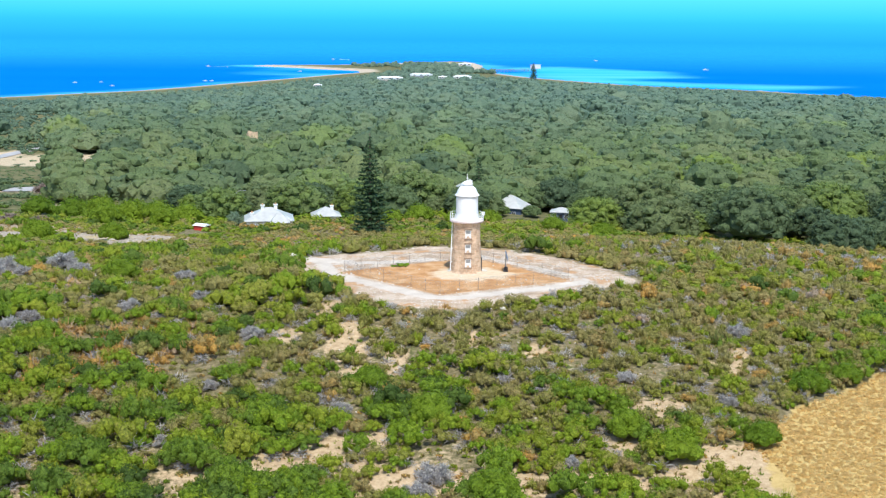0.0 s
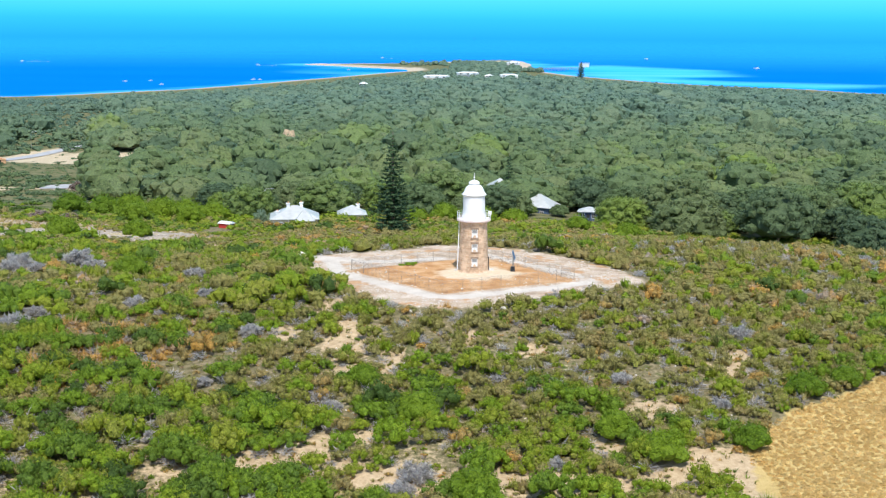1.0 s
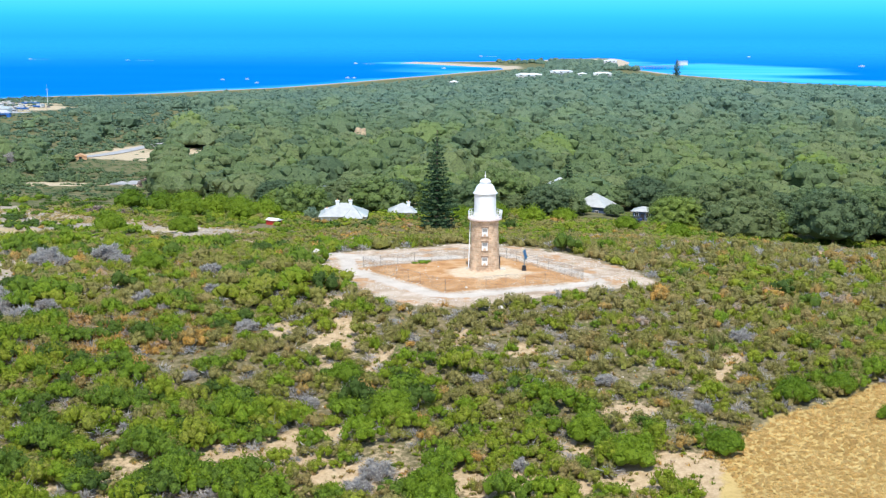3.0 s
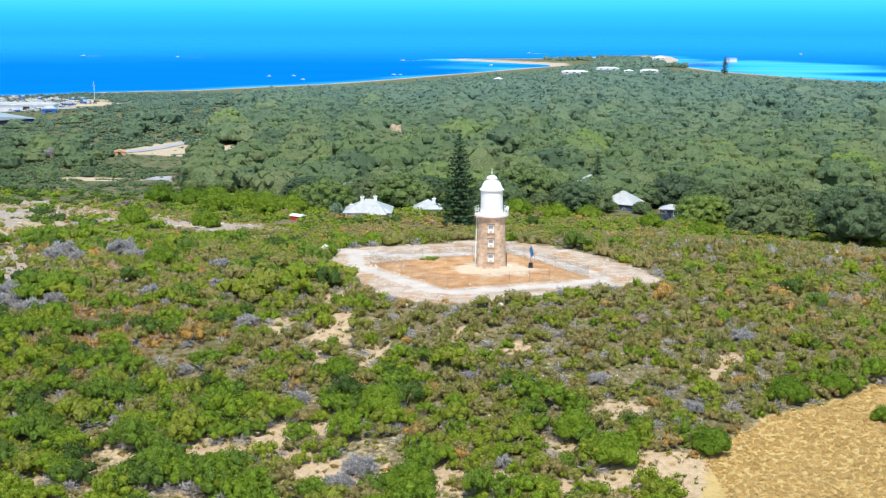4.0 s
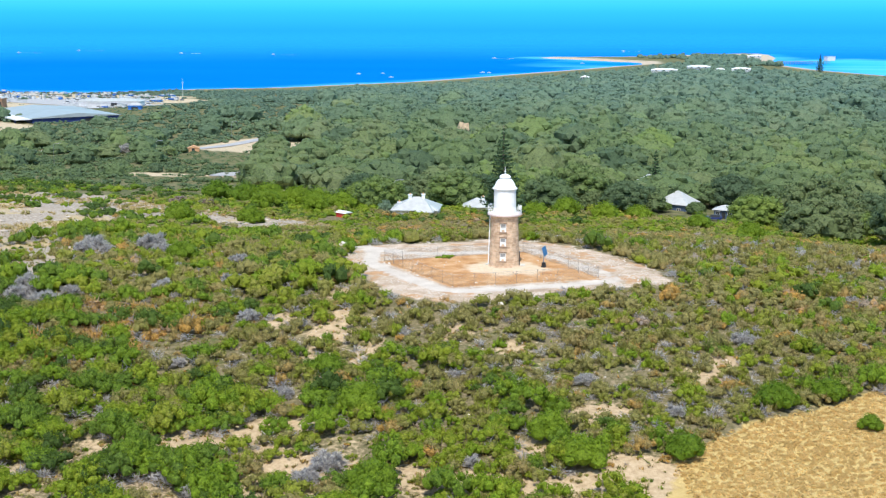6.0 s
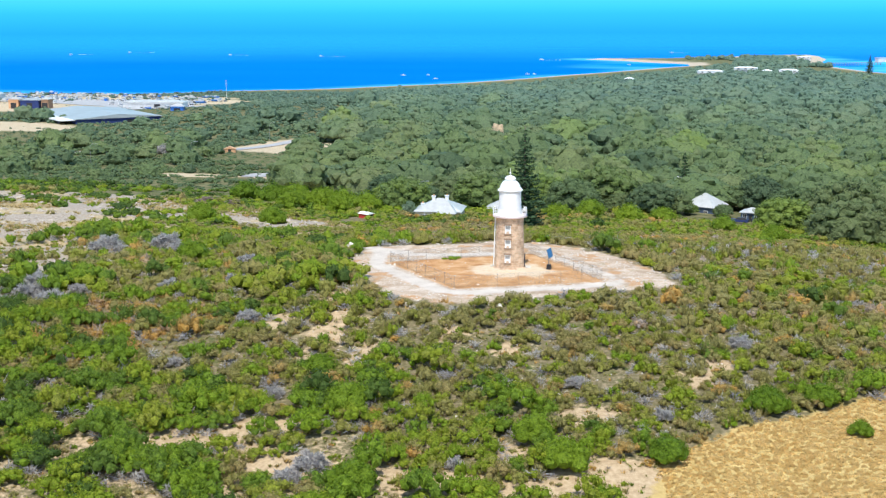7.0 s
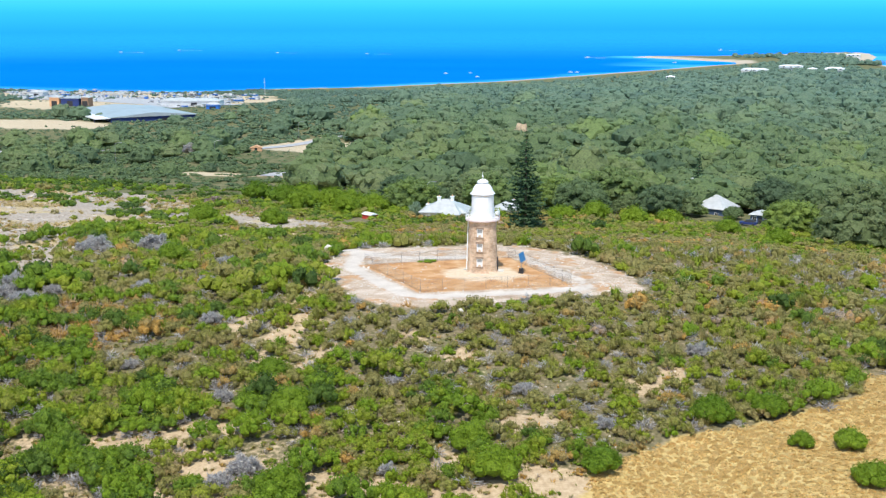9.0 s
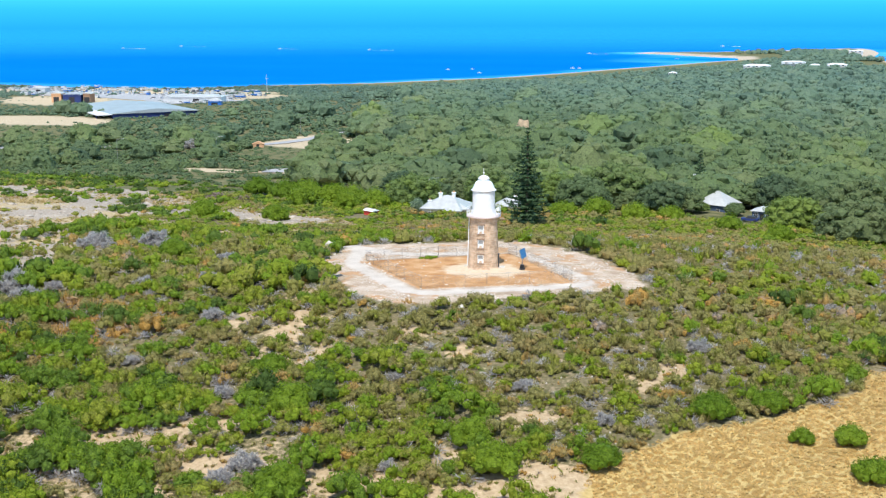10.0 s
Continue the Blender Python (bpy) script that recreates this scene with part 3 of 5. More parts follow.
# ---- the wire fence round it ----
def fence():
    root = thing("wire_fence", pose(0, 0, 0), "grey galvanised chain link fence with steel posts", "fence")
    tall = 1.75
    for (ax, ay), (bx, by) in zip(FENCE, FENCE[1:] + FENCE[:1]):
        a, b = Vector((ax, ay, 0)), Vector((bx, by, 0))
        n = max(2, round((b - a).length / 3.0))
        for i in range(n):
            p, q = a.lerp(b, i / n), a.lerp(b, (i + 1) / n)
            p.z, q.z = z_at(p.x, p.y), z_at(q.x, q.y)
            up = Vector((0, 0, 1))
            part("post", rod(bmesh.new(), p - up * 0.3, p + up * (tall + 0.1), 0.02), M_wire, root)
            part("top_rail", rod(bmesh.new(), p + up * tall, q + up * tall, 0.012, n=5), M_steel, root)
            d = q - p
            k = round(d.length / 0.17)
            bm = bmesh.new()
            cells = round(tall / 0.17)
            for j in range(-cells, k + 1):
                for s in (1, -1):
                    lo, hi = max(j, 0), min(j + cells, k)
                    if hi <= lo:
                        continue
                    za, zb = (lo - j) / cells, (hi - j) / cells
                    if s < 0:
                        za, zb = 1 - za, 1 - zb
                    u, v = p + d * (lo / k) + up * tall * za, p + d * (hi / k) + up * tall * zb
                    side = d.normalized() * 0.005
                    deep = Vector((-side.y, side.x, 0))
                    vs = [bm.verts.new(w) for w in (u - side, u + side, u + deep, v - side, v + side, v + deep)]
                    for f in ((0, 1, 4, 3), (1, 2, 5, 4), (2, 0, 3, 5)):
                        bm.faces.new([vs[t] for t in f])
            part("mesh_panel", bm, M_wire, root, "diamond wire mesh")
    return root


fence()


# ---- solar mast ----
def solar_mast(m):
    root = thing("solar_panel_mast", m, "tilted blue solar panel on a grey steel mast", "solar panel")
    part("mast", rod(bmesh.new(), (0, 0, -0.3), (0, 0, 2.3), 0.07, 0.06, 8), M_steel, root)
    part("footing", boxes((-0.35, 0.35, -0.35, 0.35, -0.3, 0.2)), M_dark, root)
    part("battery_box", boxes((-0.3, 0.3, -0.22, 0.22, 0.2, 0.75)), M_dark, root)
    panel = new("panel")
    panel.parent = root
    panel.matrix_local = Matrix.Translation((0.1, 0, 2.5)) @ Matrix.Rotation(radians(85), 4, "Z") @ Matrix.Rotation(radians(74), 4, "X")
    for x in (-0.76, 0, 0.76):
        part("cells", boxes((x - 0.36, x + 0.36, -0.66, 0.66, 0, 0.03)), M_cells, panel, "blue solar cells")
    part("panel_frame", boxes((-1.17, 1.17, -0.71, 0.71, -0.04, -0.003), (-1.17, -1.12, -0.71, 0.71, 0, 0.04), (1.12, 1.17, -0.71, 0.71, 0, 0.04), (-1.12, 1.12, -0.71, -0.66, 0, 0.04), (-1.12, 1.12, 0.66, 0.71, 0, 0.04)), M_steel, panel)
    part("bracket", rod(bmesh.new(), (0, 0, 2.1), (-0.04, -0.1, 2.45), 0.035), M_steel, root)


solar_mast(pose(10.1, 195.0, z_at(10.1, 195.0)))


# ---- houses ----
def hip(bm, w, d, z0, z1, over=0.5, ridge=0.35):
    """A hipped roof with thick eaves over a plan of w by d."""
    a, b = w / 2 + over, d / 2 + over
    r = max(0.05, a - b) if a > b else 0.3
    lo = [bm.verts.new((x, y, z0 - 0.12)) for x, y in ((-a, -b), (a, -b), (a, b), (-a, b))]
    hi = [bm.verts.new((x, y, z0)) for x, y in ((-a, -b), (a, -b), (a, b), (-a, b))]
    p, q = bm.verts.new((-r, 0, z1)), bm.verts.new((r, 0, z1))
    bm.faces.new(lo[::-1])
    for i in range(4):
        bm.faces.new((lo[i], lo[(i + 1) % 4], hi[(i + 1) % 4], hi[i]))
    bm.faces.new((hi[0], hi[1], q, p))
    bm.faces.new((hi[1], hi[2], q))
    bm.faces.new((hi[2], hi[3], p, q))
    bm.faces.new((hi[3], hi[0], p))
    return bm


def window_on(root, x, y, z, w=1.0, h=1.3):
    win = new("window")
    win.parent = root
    win.matrix_local = Matrix.Translation((x, y, z))
    part("frame", boxes((-w / 2, w / 2, -0.06, 0.02, -0.08, 0), (-w / 2, w / 2, -0.06, 0.02, h, h + 0.08), (-w / 2 - 0.08, -w / 2, -0.06, 0.02, -0.08, h + 0.08), (w / 2, w / 2 + 0.08, -0.06, 0.02, -0.08, h + 0.08), (-0.03, 0.03, -0.05, 0.02, 0, h)), M_white, win)
    part("pane", boxes((-w / 2, w / 2, -0.03, 0.02, 0, h)), M_dark, win, "dark glass pane")


def cottage(m, w, d, wall, top, chimneys, label, wing=True, wall_mat=None, roof_mat=None):
    root = thing("cottage", m, label, "house", "keepers' cottages")
    part("wall", boxes((-w / 2, w / 2, -d / 2, d / 2, -1.2, wall)), wall_mat or M_cream, root)
    roof = part("roof", hip(bmesh.new(), w, d, wall + 0.1, top), roof_mat or M_roof, root, "pale hipped metal roof")
    if wing:
        front = boxes((w * 0.05, w * 0.4, -d / 2 - 2.6, -d / 2 - 0.01, -1.2, wall - 0.05))
        part("wing_wall", front, wall_mat or M_cream, root)
        bm = hip(bmesh.new(), w * 0.35, 7.0, wall + 0.06, top - 0.7, 0.45)
        bmesh.ops.translate(bm, verts=bm.verts, vec=(w * 0.225, -d / 2 + 0.9, 0))
        part("wing_roof", bm, roof_mat or M_roof, root)
        for i in range(4):
            x = -w / 2 + 0.4 + w * 0.5 * i / 3
            part("veranda_post", boxes((x - 0.06, x + 0.06, -d / 2 - 0.42, -d / 2 - 0.3, -1.2, wall - 0.05)), M_white, root)
    for x in (-w * 0.3, w * 0.3):
        window_on(root, x, -d / 2, 0.9)
    part("door", boxes((-0.5, 0.5, -d / 2 - 0.05, -d / 2 + 0.02, 0, 2.05)), M_dark, root)
    for x, y, h in chimneys:
        ch = part("chimney", boxes((x - 0.42, x + 0.42, y - 0.42, y + 0.42, top - 2.4, top + h)), M_white, root, "white rendered chimney")
        part("chimney_cap", boxes((x - 0.55, x + 0.55, y - 0.55, y + 0.55, top + h, top + h + 0.22)), M_white, ch)
        part("chimney_pot", rod(bmesh.new(), (x, y, top + h + 0.22), (x, y, top + h + 0.6), 0.2, 0.16, 8), M_orange, ch)
    return root


cottage(pose(-42.3, 321, -14.0, 0, 0, 8), 11.5, 10, 3.0, 5.9, [(-1.6, -0.6, 0.45), (1.7, 0.4, 0.45), (-4.3, -1.5, -1.4)], "white hip-roofed cottage with tall rendered chimneys among shrubs")
cottage(pose(-28.8, 333, -14.6, 0, 0, 8), 6.8, 6.5, 2.8, 5.0, [(1.6, 0.3, 0.0)], "small white hip-roofed cottage with one chimney beside a tall pine", wing=False)
cottage(pose(21.5, 365, -17.0, 0, 0, -24), 10.5, 8, 3.2, 6.6, [], "white metal-roofed house with slate blue walls under eucalypts", False, M_slate)
cottage(pose(35.5, 352, z_at(35.5, 352), 0, 0, -10), 5.2, 4.6, 2.6, 3.8, [], "small slate blue outbuilding with pale roof between trees", False, M_slate)
cottage(pose(11.0, 384, -16.4, 0, 0, 12), 7.5, 6, 3.0, 5.2, [], "white-roofed house half hidden behind eucalypts", False)
cottage(pose(11.5, 402, -16.2, 0, 0, 12), 6.5, 6, 3.0, 5.6, [], "white-roofed house deep among the forest trees", False)


def shed(m, w, d, h, roof_mat, wall_mat, label):
    """A shed with a gabled roof."""
    root = thing("shed", m, label, "shed")
    part("wall", boxes((-w / 2, w / 2, -d / 2, d / 2, -1, h)), wall_mat, root)
    bm = bmesh.new()
    a, b, k = w / 2 + 0.25, d / 2 + 0.25, w * 0.22
    v = [bm.verts.new(p) for p in ((-a, -b, h), (a, -b, h), (a, b, h), (-a, b, h), (0, -b, h + k), (0, b, h + k))]
    for f in ((0, 1, 4), (1, 2, 5, 4), (2, 3, 5), (3, 0, 4, 5), (3, 2, 1, 0)):
        bm.faces.new([v[i] for i in f])
    part("roof", bm, roof_mat, root)
    part("door", boxes((-0.6, 0.6, -d / 2 - 0.05, -d / 2 + 0.02, -0.2, 1.9)), M_dark, root)
    return root


shed(pose(-56, 302, z_at(-56, 302) - 0.7, 0, 0, 62), 2.2, 3.2, 1.9, M_white, M_red, "small white-roofed shed with a red end wall among shrubs")
shed(pose(-193, 518, z_at(-193, 518), 0, 0, 20), 5, 3.5, 1.6, M_orange, M_orange, "rusty orange-roofed shed beside the clearing")

def outcrop(x, y, w, h, label):
    """A bare tan sandy knoll with broken ledges."""
    bm = bmesh.new()
    bmesh.ops.create_icosphere(bm, subdivisions=3, radius=1)
    for v in bm.verts:
        k = 1 + 0.35 * noise.noise(v.co * 1.7) + 0.15 * noise.noise(v.co * 5)
        v.co = Vector((v.co.x * w * k, v.co.y * w * k, v.co.z * h * k))
    ob = new("sand_knoll", finish("sand_knoll", bm, M_knoll))
    ob.location = (x, y, z_at(x, y))
    tagged(ob, label, "knoll")


outcrop(-74, 521, 4.4, 13.0, "bare tan sandy knoll rising above the forest")

# four white park buildings near the far shore, and more on the point
for x, y, w, d, lab in ((-40, 1330, 26, 10, "low white building with flat pale roofs above the forest"), (-8, 1398, 24, 10, "long low white building with grey front in the forest"),
                        (36, 1370, 19, 9, "low white building beside the park"), (15, 1352, 9, 8, "low white pavilion in the forest"), (52, 1818, 18, 12, "white building on the far point"), (-101, 1165, 7, 6, "small white and red hut above the trees")):
    z = z_at(x, y) + 1.0
    root = thing("white_building", pose(x, y, z), lab, "building", "white buildings near the shore")
    part("wall", boxes((-w / 2, w / 2, -d / 2, d / 2, -7, 5.0)), M_white, root)
    part("roof", hip(bmesh.new(), w, d, 5.1, 6.4, 0.6), M_white, root)
    part("awning", boxes((-w / 2, w / 2, -d / 2 - 1.5, -d / 2 - 0.02, 3.4, 3.6)), M_grey_roof, root)
    for i in range(3):
        window_on(root, (i - 1) * w * 0.3, -d / 2, 3.8, 2.2, 0.9)


# ---- boat yard by the shore ----
def warehouse(m, w, d, h):
    root = thing("warehouse", m, "large grey-roofed warehouse with navy blue walls", "warehouse")
    part("wall", boxes((-w / 2, w / 2, -d / 2, d / 2, -2, h)), M_navy, root)
    bm = bmesh.new()
    a, b = w / 2 + 0.8, d / 2 + 0.8
    ends = [[bm.verts.new((x, y, z)) for x, z in ((-a, h - 0.1), (-a, h + 0.15), (0, h + 2.2), (a, h + 0.15), (a, h - 0.1))] for y in (-b, b)]
    for i in range(5):
        bm.faces.new((ends[0][i], ends[0][(i + 1) % 5], ends[1][(i + 1) % 5], ends[1][i]))
    bm.faces.new(ends[0])
    bm.faces.new(ends[1][::-1])
    part("roof", bm, M_grey_roof, root, "grey ribbed metal roof")
    part("white_canopy", boxes((-w / 2 - 9, -w / 2 - 0.05, -d / 2, d / 2, h - 0.6, h)), M_white, root, "white canopy along the wall")
    for i in range(6):
        y = -d / 2 + 3 + i * (d - 6) / 5
        part("canopy_post", boxes((-w / 2 - 8.8, -w / 2 - 8.5, y - 0.15, y + 0.15, -2, h - 0.6)), M_navy, root)
    part("doorway", boxes((w * 0.1, w * 0.1 + 9, -d / 2 - 0.06, -d / 2 + 0.02, 0, h - 1)), M_dark, root)
    return root


warehouse(pose(-358, 688, z_at(-358, 688) - 0.4, 0, 0, 48), 50, 79, 2.6)
for x, y, w, d, h, mt, lab, rz in ((-472, 775, 7, 8, 6.2, M_orange, "orange rendered office block beside the boat yard", 10), (-461.5, 778, 13, 8, 5.6, M_navy, "blue-glass office building in the boat yard", 10), (-451.5, 781, 5, 8, 6.2, M_brown, "brown brick office wing in the boat yard", 10),
                                   (-388, 800, 26, 10, 3.5, M_hull, "long white marine workshop in the boat yard", 15), (-358, 766, 34, 14, 4, M_hull, "white boat shed beside the warehouse", 15), (-548, 862, 12, 8, 4, M_hull, "white marine store by the shore", 5), (-328, 733, 8, 5, 2.5, M_blue, "blue-roofed kiosk at the yard's edge", 15)):
    root = thing("yard_building", pose(x, y, z_at(x, y), 0, 0, rz), lab, "building")
    part("wall", boxes((-w / 2, w / 2, -d / 2, d / 2, -2, h)), mt, root)
    part("roof", hip(bmesh.new(), w, d, h + 0.1, h + 1.6, 0.5), M_grey_roof if mt is M_navy else M_roof, root)
    part("parapet", boxes((-w / 2, w / 2, -d / 2 - 0.3, -d / 2 - 0.01, h - 0.8, h + 0.4)), mt, root)
    part("door", boxes((-2, 2, -d / 2 - 0.08, -d / 2 + 0.02, 0, min(h - 1, 4))), M_dark, root)


def motor_boat(m, hull_mat, label, group):
    root = thing("motor_boat", m, label, "boat", group)
    bm = bmesh.new()
    rings = []
    for y, w, z0 in ((-3.6, 1.15, 0.2), (-1.5, 1.25, 0.05), (1.2, 1.15, 0.1), (3.0, 0.6, 0.5), (3.9, 0.06, 0.9)):
        rings.append([bm.verts.new(p) for p in ((-w, y, 1.35), (-w * 0.75, y, z0 + 0.35), (0, y, z0), (w * 0.75, y, z0 + 0.35), (w, y, 1.35))])
    for a, b in zip(rings, rings[1:]):
        for i in range(4):
            bm.faces.new((a[i], a[i + 1], b[i + 1], b[i]))
        bm.faces.new((a[0], b[0], b[4], a[4]))
    bm.faces.new(rings[0])
    part("hull", bm, hull_mat, root)
    part("cabin", boxes((-0.8, 0.8, -1.2, 1.2, 1.3, 2.3)), M_hull, root)
    part("windscreen", boxes((-0.7, 0.7, 1.2, 1.26, 1.6, 2.2)), M_dark, root)
    part("canopy", boxes((-0.95, 0.95, -2.4, 1.3, 2.3, 2.42)), M_hull, root)
    return root


def parked_car(m, mat, label, group):
    root = thing("parked_car", m, label, "car", group)
    part("body", boxes((-0.9, 0.9, -2.2, 2.2, 0.35, 0.95)), mat, root)
    bm = bmesh.new()
    v = [bm.verts.new(p) for p in ((-0.85, -1.7, 0.95), (0.85, -1.7, 0.95), (0.85, 1.1, 0.95), (-0.85, 1.1, 0.95), (-0.7, -1.3, 1.5), (0.7, -1.3, 1.5), (0.7, 0.5, 1.5), (-0.7, 0.5, 1.5))]
    for f in ((4, 5, 6, 7), (0, 1, 5, 4), (1, 2, 6, 5), (2, 3, 7, 6), (3, 0, 4, 7)):
        bm.faces.new([v[i] for i in f])
    part("cabin", bm, M_dark, root, "dark glazed cabin")
    for x, y in ((-0.85, -1.4), (0.85, -1.4), (-0.85, 1.4), (0.85, 1.4)):
        part("wheel", rod(bmesh.new(), (x - 0.1, y, 0.33), (x + 0.1, y, 0.33), 0.33, n=10), M_dark, root)
    return root


rng = random.Random(5)
yard = "boats and cars standing in the boat yard"
proto = [motor_boat(pose(-470, 820, z_at(-470, 820), 0, 0, 20), M_hull, "white motor boat on hard standing", yard),
         motor_boat(pose(-480, 815, z_at(-480, 815), 0, 0, 20), M_blue, "blue-hulled motor boat on hard standing", yard),
         parked_car(pose(-476, 806, z_at(-476, 806), 0, 0, 100), M_hull, "white car parked in the boat yard", yard),
         parked_car(pose(-484, 806, z_at(-484, 806), 0, 0, 100), M_steel, "silver car parked in the boat yard", yard)]
for row, (x0, y0, n) in enumerate(((-560, 850, 14), (-545, 838, 12), (-530, 822, 10), (-440, 858, 16), (-430, 845, 14), (-420, 836, 12), (-425, 824, 10), (-385, 788, 8), (-372, 764, 8), (-362, 752, 7), (-500, 870, 18), (-430, 866, 12), (-620, 905, 28), (-600, 922, 26), (-590, 885, 20), (-560, 938, 26), (-470, 905, 16), (-450, 925, 14), (-402, 812, 11), (-396, 800, 10), (-384, 778, 8), (-415, 842, 13), (-408, 872, 12))):
    for i in range(n):
        x, y = x0 + i * 4.8 + rng.uniform(-1, 1), y0 - i * 0.9 + rng.uniform(-1.5, 1.5)
        ob = proto[rng.choice((0, 0, 0, 1, 2, 2, 3))]
        c = copy_thing(ob, pose(x, y, z_at(x, y) + 0.02, 0, 0, rng.choice((15, 100)) + rng.uniform(-8, 8)))
        k = rng.uniform(0.75, 1.15) if "boat" in ob.name else 1.0
        c.scale = (k, k, k)


def lamp_post(m, h, label="grey steel street lamp with a curved arm"):
    root = thing("street_lamp", m, label, "street lamp", "street lamps")
    part("pole", rod(bmesh.new(), (0, 0, -0.5), (0, 0, h), 0.09, 0.05, 8), M_steel, root)
    part("arm", rod(rod(bmesh.new(), (0, 0, h), (0.9, 0, h + 0.5), 0.06), (0.9, 0, h + 0.5), (2.2, 0, h + 0.45), 0.05), M_steel, root)
    part("lamp_head", boxes((1.9, 2.7, -0.15, 0.15, h + 0.36, h + 0.52)), M_steel, root)


for x, y, h in ((-215, 440, 8), (-180, 455, 8), (-53, 338, 7), (-205, 590, 8)):
    lamp_post(pose(x, y, z_at(x, y), 0, 0, 30), h)
root = thing("flag_mast", pose(-375, 905, z_at(-375, 905)), "tall thin white mast by the shore", "mast")
part("pole", rod(bmesh.new(), (0, 0, 0), (0, 0, 14), 0.13, 0.07, 8), M_white, root)
part("crosstree", rod(bmesh.new(), (-1.5, 0, 11), (1.5, 0, 11), 0.08), M_white, root)

parked_car(pose(32.6, 343.5, z_at(32.6, 343.5), 0, 0, 80), M_navy, "dark blue car parked beside the outbuilding", "cars by the houses")
# roads and paved aprons far off, draped on the ground
def strip(name, pts, half, mat, label):
    vs, ts, n = [], [], 0
    P = [Vector((*p, 0)) for p in pts]
    fine_pts = [P[i].lerp(P[i + 1], k / 6) for i in range(len(P) - 1) for k in range(6)] + [P[-1]]
    for i, p in enumerate(fine_pts):
        t = (fine_pts[min(i + 1, len(fine_pts) - 1)] - fine_pts[max(i - 1, 0)]).normalized()
        for s in (-1, 0, 1):
            x, y = p.x - t.y * half * s, p.y + t.x * half * s
            vs.append((x, y, z_at(x, y) + 0.25))
        if i:
            for k in (0, 1):
                a = 3 * i + k
                ts += [(a - 3, a - 2, a + 1), (a - 3, a + 1, a)]
    tagged(new(name, tri_mesh(name, np.array(vs), np.array(ts), mat, True)), label, "road", kind="structure")


strip("road", [(-330, 476), (-250, 495), (-211, 510), (-200, 535), (-195, 556), (-190, 580), (-181, 602), (-150, 640)], 4.0, M_asphalt, "pale grey asphalt road through scrub")
strip("pavement", [(-142, 418), (-126, 424)], 6.0, M_asphalt, "small asphalt car park among trees")
strip("pavement_yard", [(-575, 850), (-480, 850), (-410, 830), (-345, 760)], 26.0, M_asphalt, "asphalt yard beside the shore")

# ---- jetty, boats at sea ----
def jetty():
    root = thing("jetty", pose(76, 1718, -28, 0, 0, 38), "long grey timber jetty on piles over shallow water", "jetty")
    for i in range(18):
        x = i * 5.2
        part("deck", boxes((x, x + 5.1, -2, 2, 3.2, 3.6)), M_timber, root)
        for y in (-1.6, 1.6):
            part("pile", rod(bmesh.new(), (x + 2.6, y, -4), (x + 2.6, y, 3.2), 0.35), M_timber, root)
    part("jetty_house", boxes((86, 99, -3, 4, 3.6, 9.0)), M_gallery, root, "pale pink jetty building")
    part("house_roof", boxes((85.5, 99.5, -3.5, 4.5, 9.0, 9.5)), M_roof, root)


jetty()


def boat_at_sea(x, y, k, wake, label):
    b = motor_boat(pose(x, y, -28.2, 0, 0, 95), M_white, label, "boats at sea")
    k *= 0.45
    b.scale = (k, k, k)
    if wake:
        bm = bmesh.new()
        n = 10
        up = [bm.verts.new((i / n * wake, 0.8 + 1.6 * i / n * (1 + 0.3 * math.sin(i * 2.1)), 0.06)) for i in range(n + 1)]
        dn = [bm.verts.new((i / n * wake, -0.8 - 1.6 * i / n * (1 + 0.3 * math.sin(i * 1.3)), 0.06)) for i in range(n + 1)]
        for i in range(n):
            bm.faces.new((dn[i], dn[i + 1], up[i + 1], up[i]))
        w = new("wake", finish("wake", bm, M_wake))
        w.location = (x + 3, y, -28.0)
        tagged(w, "streak of white foam behind a moving boat", "wake")


for x, y, k, wk in ((-371, 1349, 1.5, 0), (-317, 1287, 1.5, 0), (-316, 1850, 2.0, 26), (-245, 1409, 1.6, 0), (-238, 1411, 1.4, 0), (-169, 1697, 1.6, 0), (-165, 2240, 2, 26), (403, 1859, 2.6, 0),
                   (-1139, 1931, 1.8, 40), (-1100, 2060, 1.8, 46), (-860, 1960, 1.8, 30), (-692, 1938, 1.8, 40), (-348, 1366, 1.3, 0), (-94, 1554, 1.0, 0), (300, 2290, 2, 0)):
    boat_at_sea(x, y, k, wk, "white motor boat running with a wake" if wk else "white motor boat at anchor on blue water")


# ---- plants ----
def ico(level):
    bm = bmesh.new()
    bmesh.ops.create_icosphere(bm, subdivisions=level, radius=1)
    bm.verts.ensure_lookup_table()
    v = np.array([p.co[:] for p in bm.verts])
    t = np.array([[q.index for q in f.verts] for f in bm.faces])
    bm.free()
    return v, t


ICO = {1: ico(1), 2: ico(2), 3: ico(3)}


def join(pieces):
    """Pieces of points, triangles and normals as one."""
    vs, ts, ns, n = [], [], [], 0
    for v, t, m in pieces:
        vs.append(v)
        ts.append(t + n)
        ns.append(m)
        n += len(v)
    return np.concatenate(vs), np.concatenate(ts), np.concatenate(ns)


def unit(v):
    return v / np.linalg.norm(v, axis=1, keepdims=True)


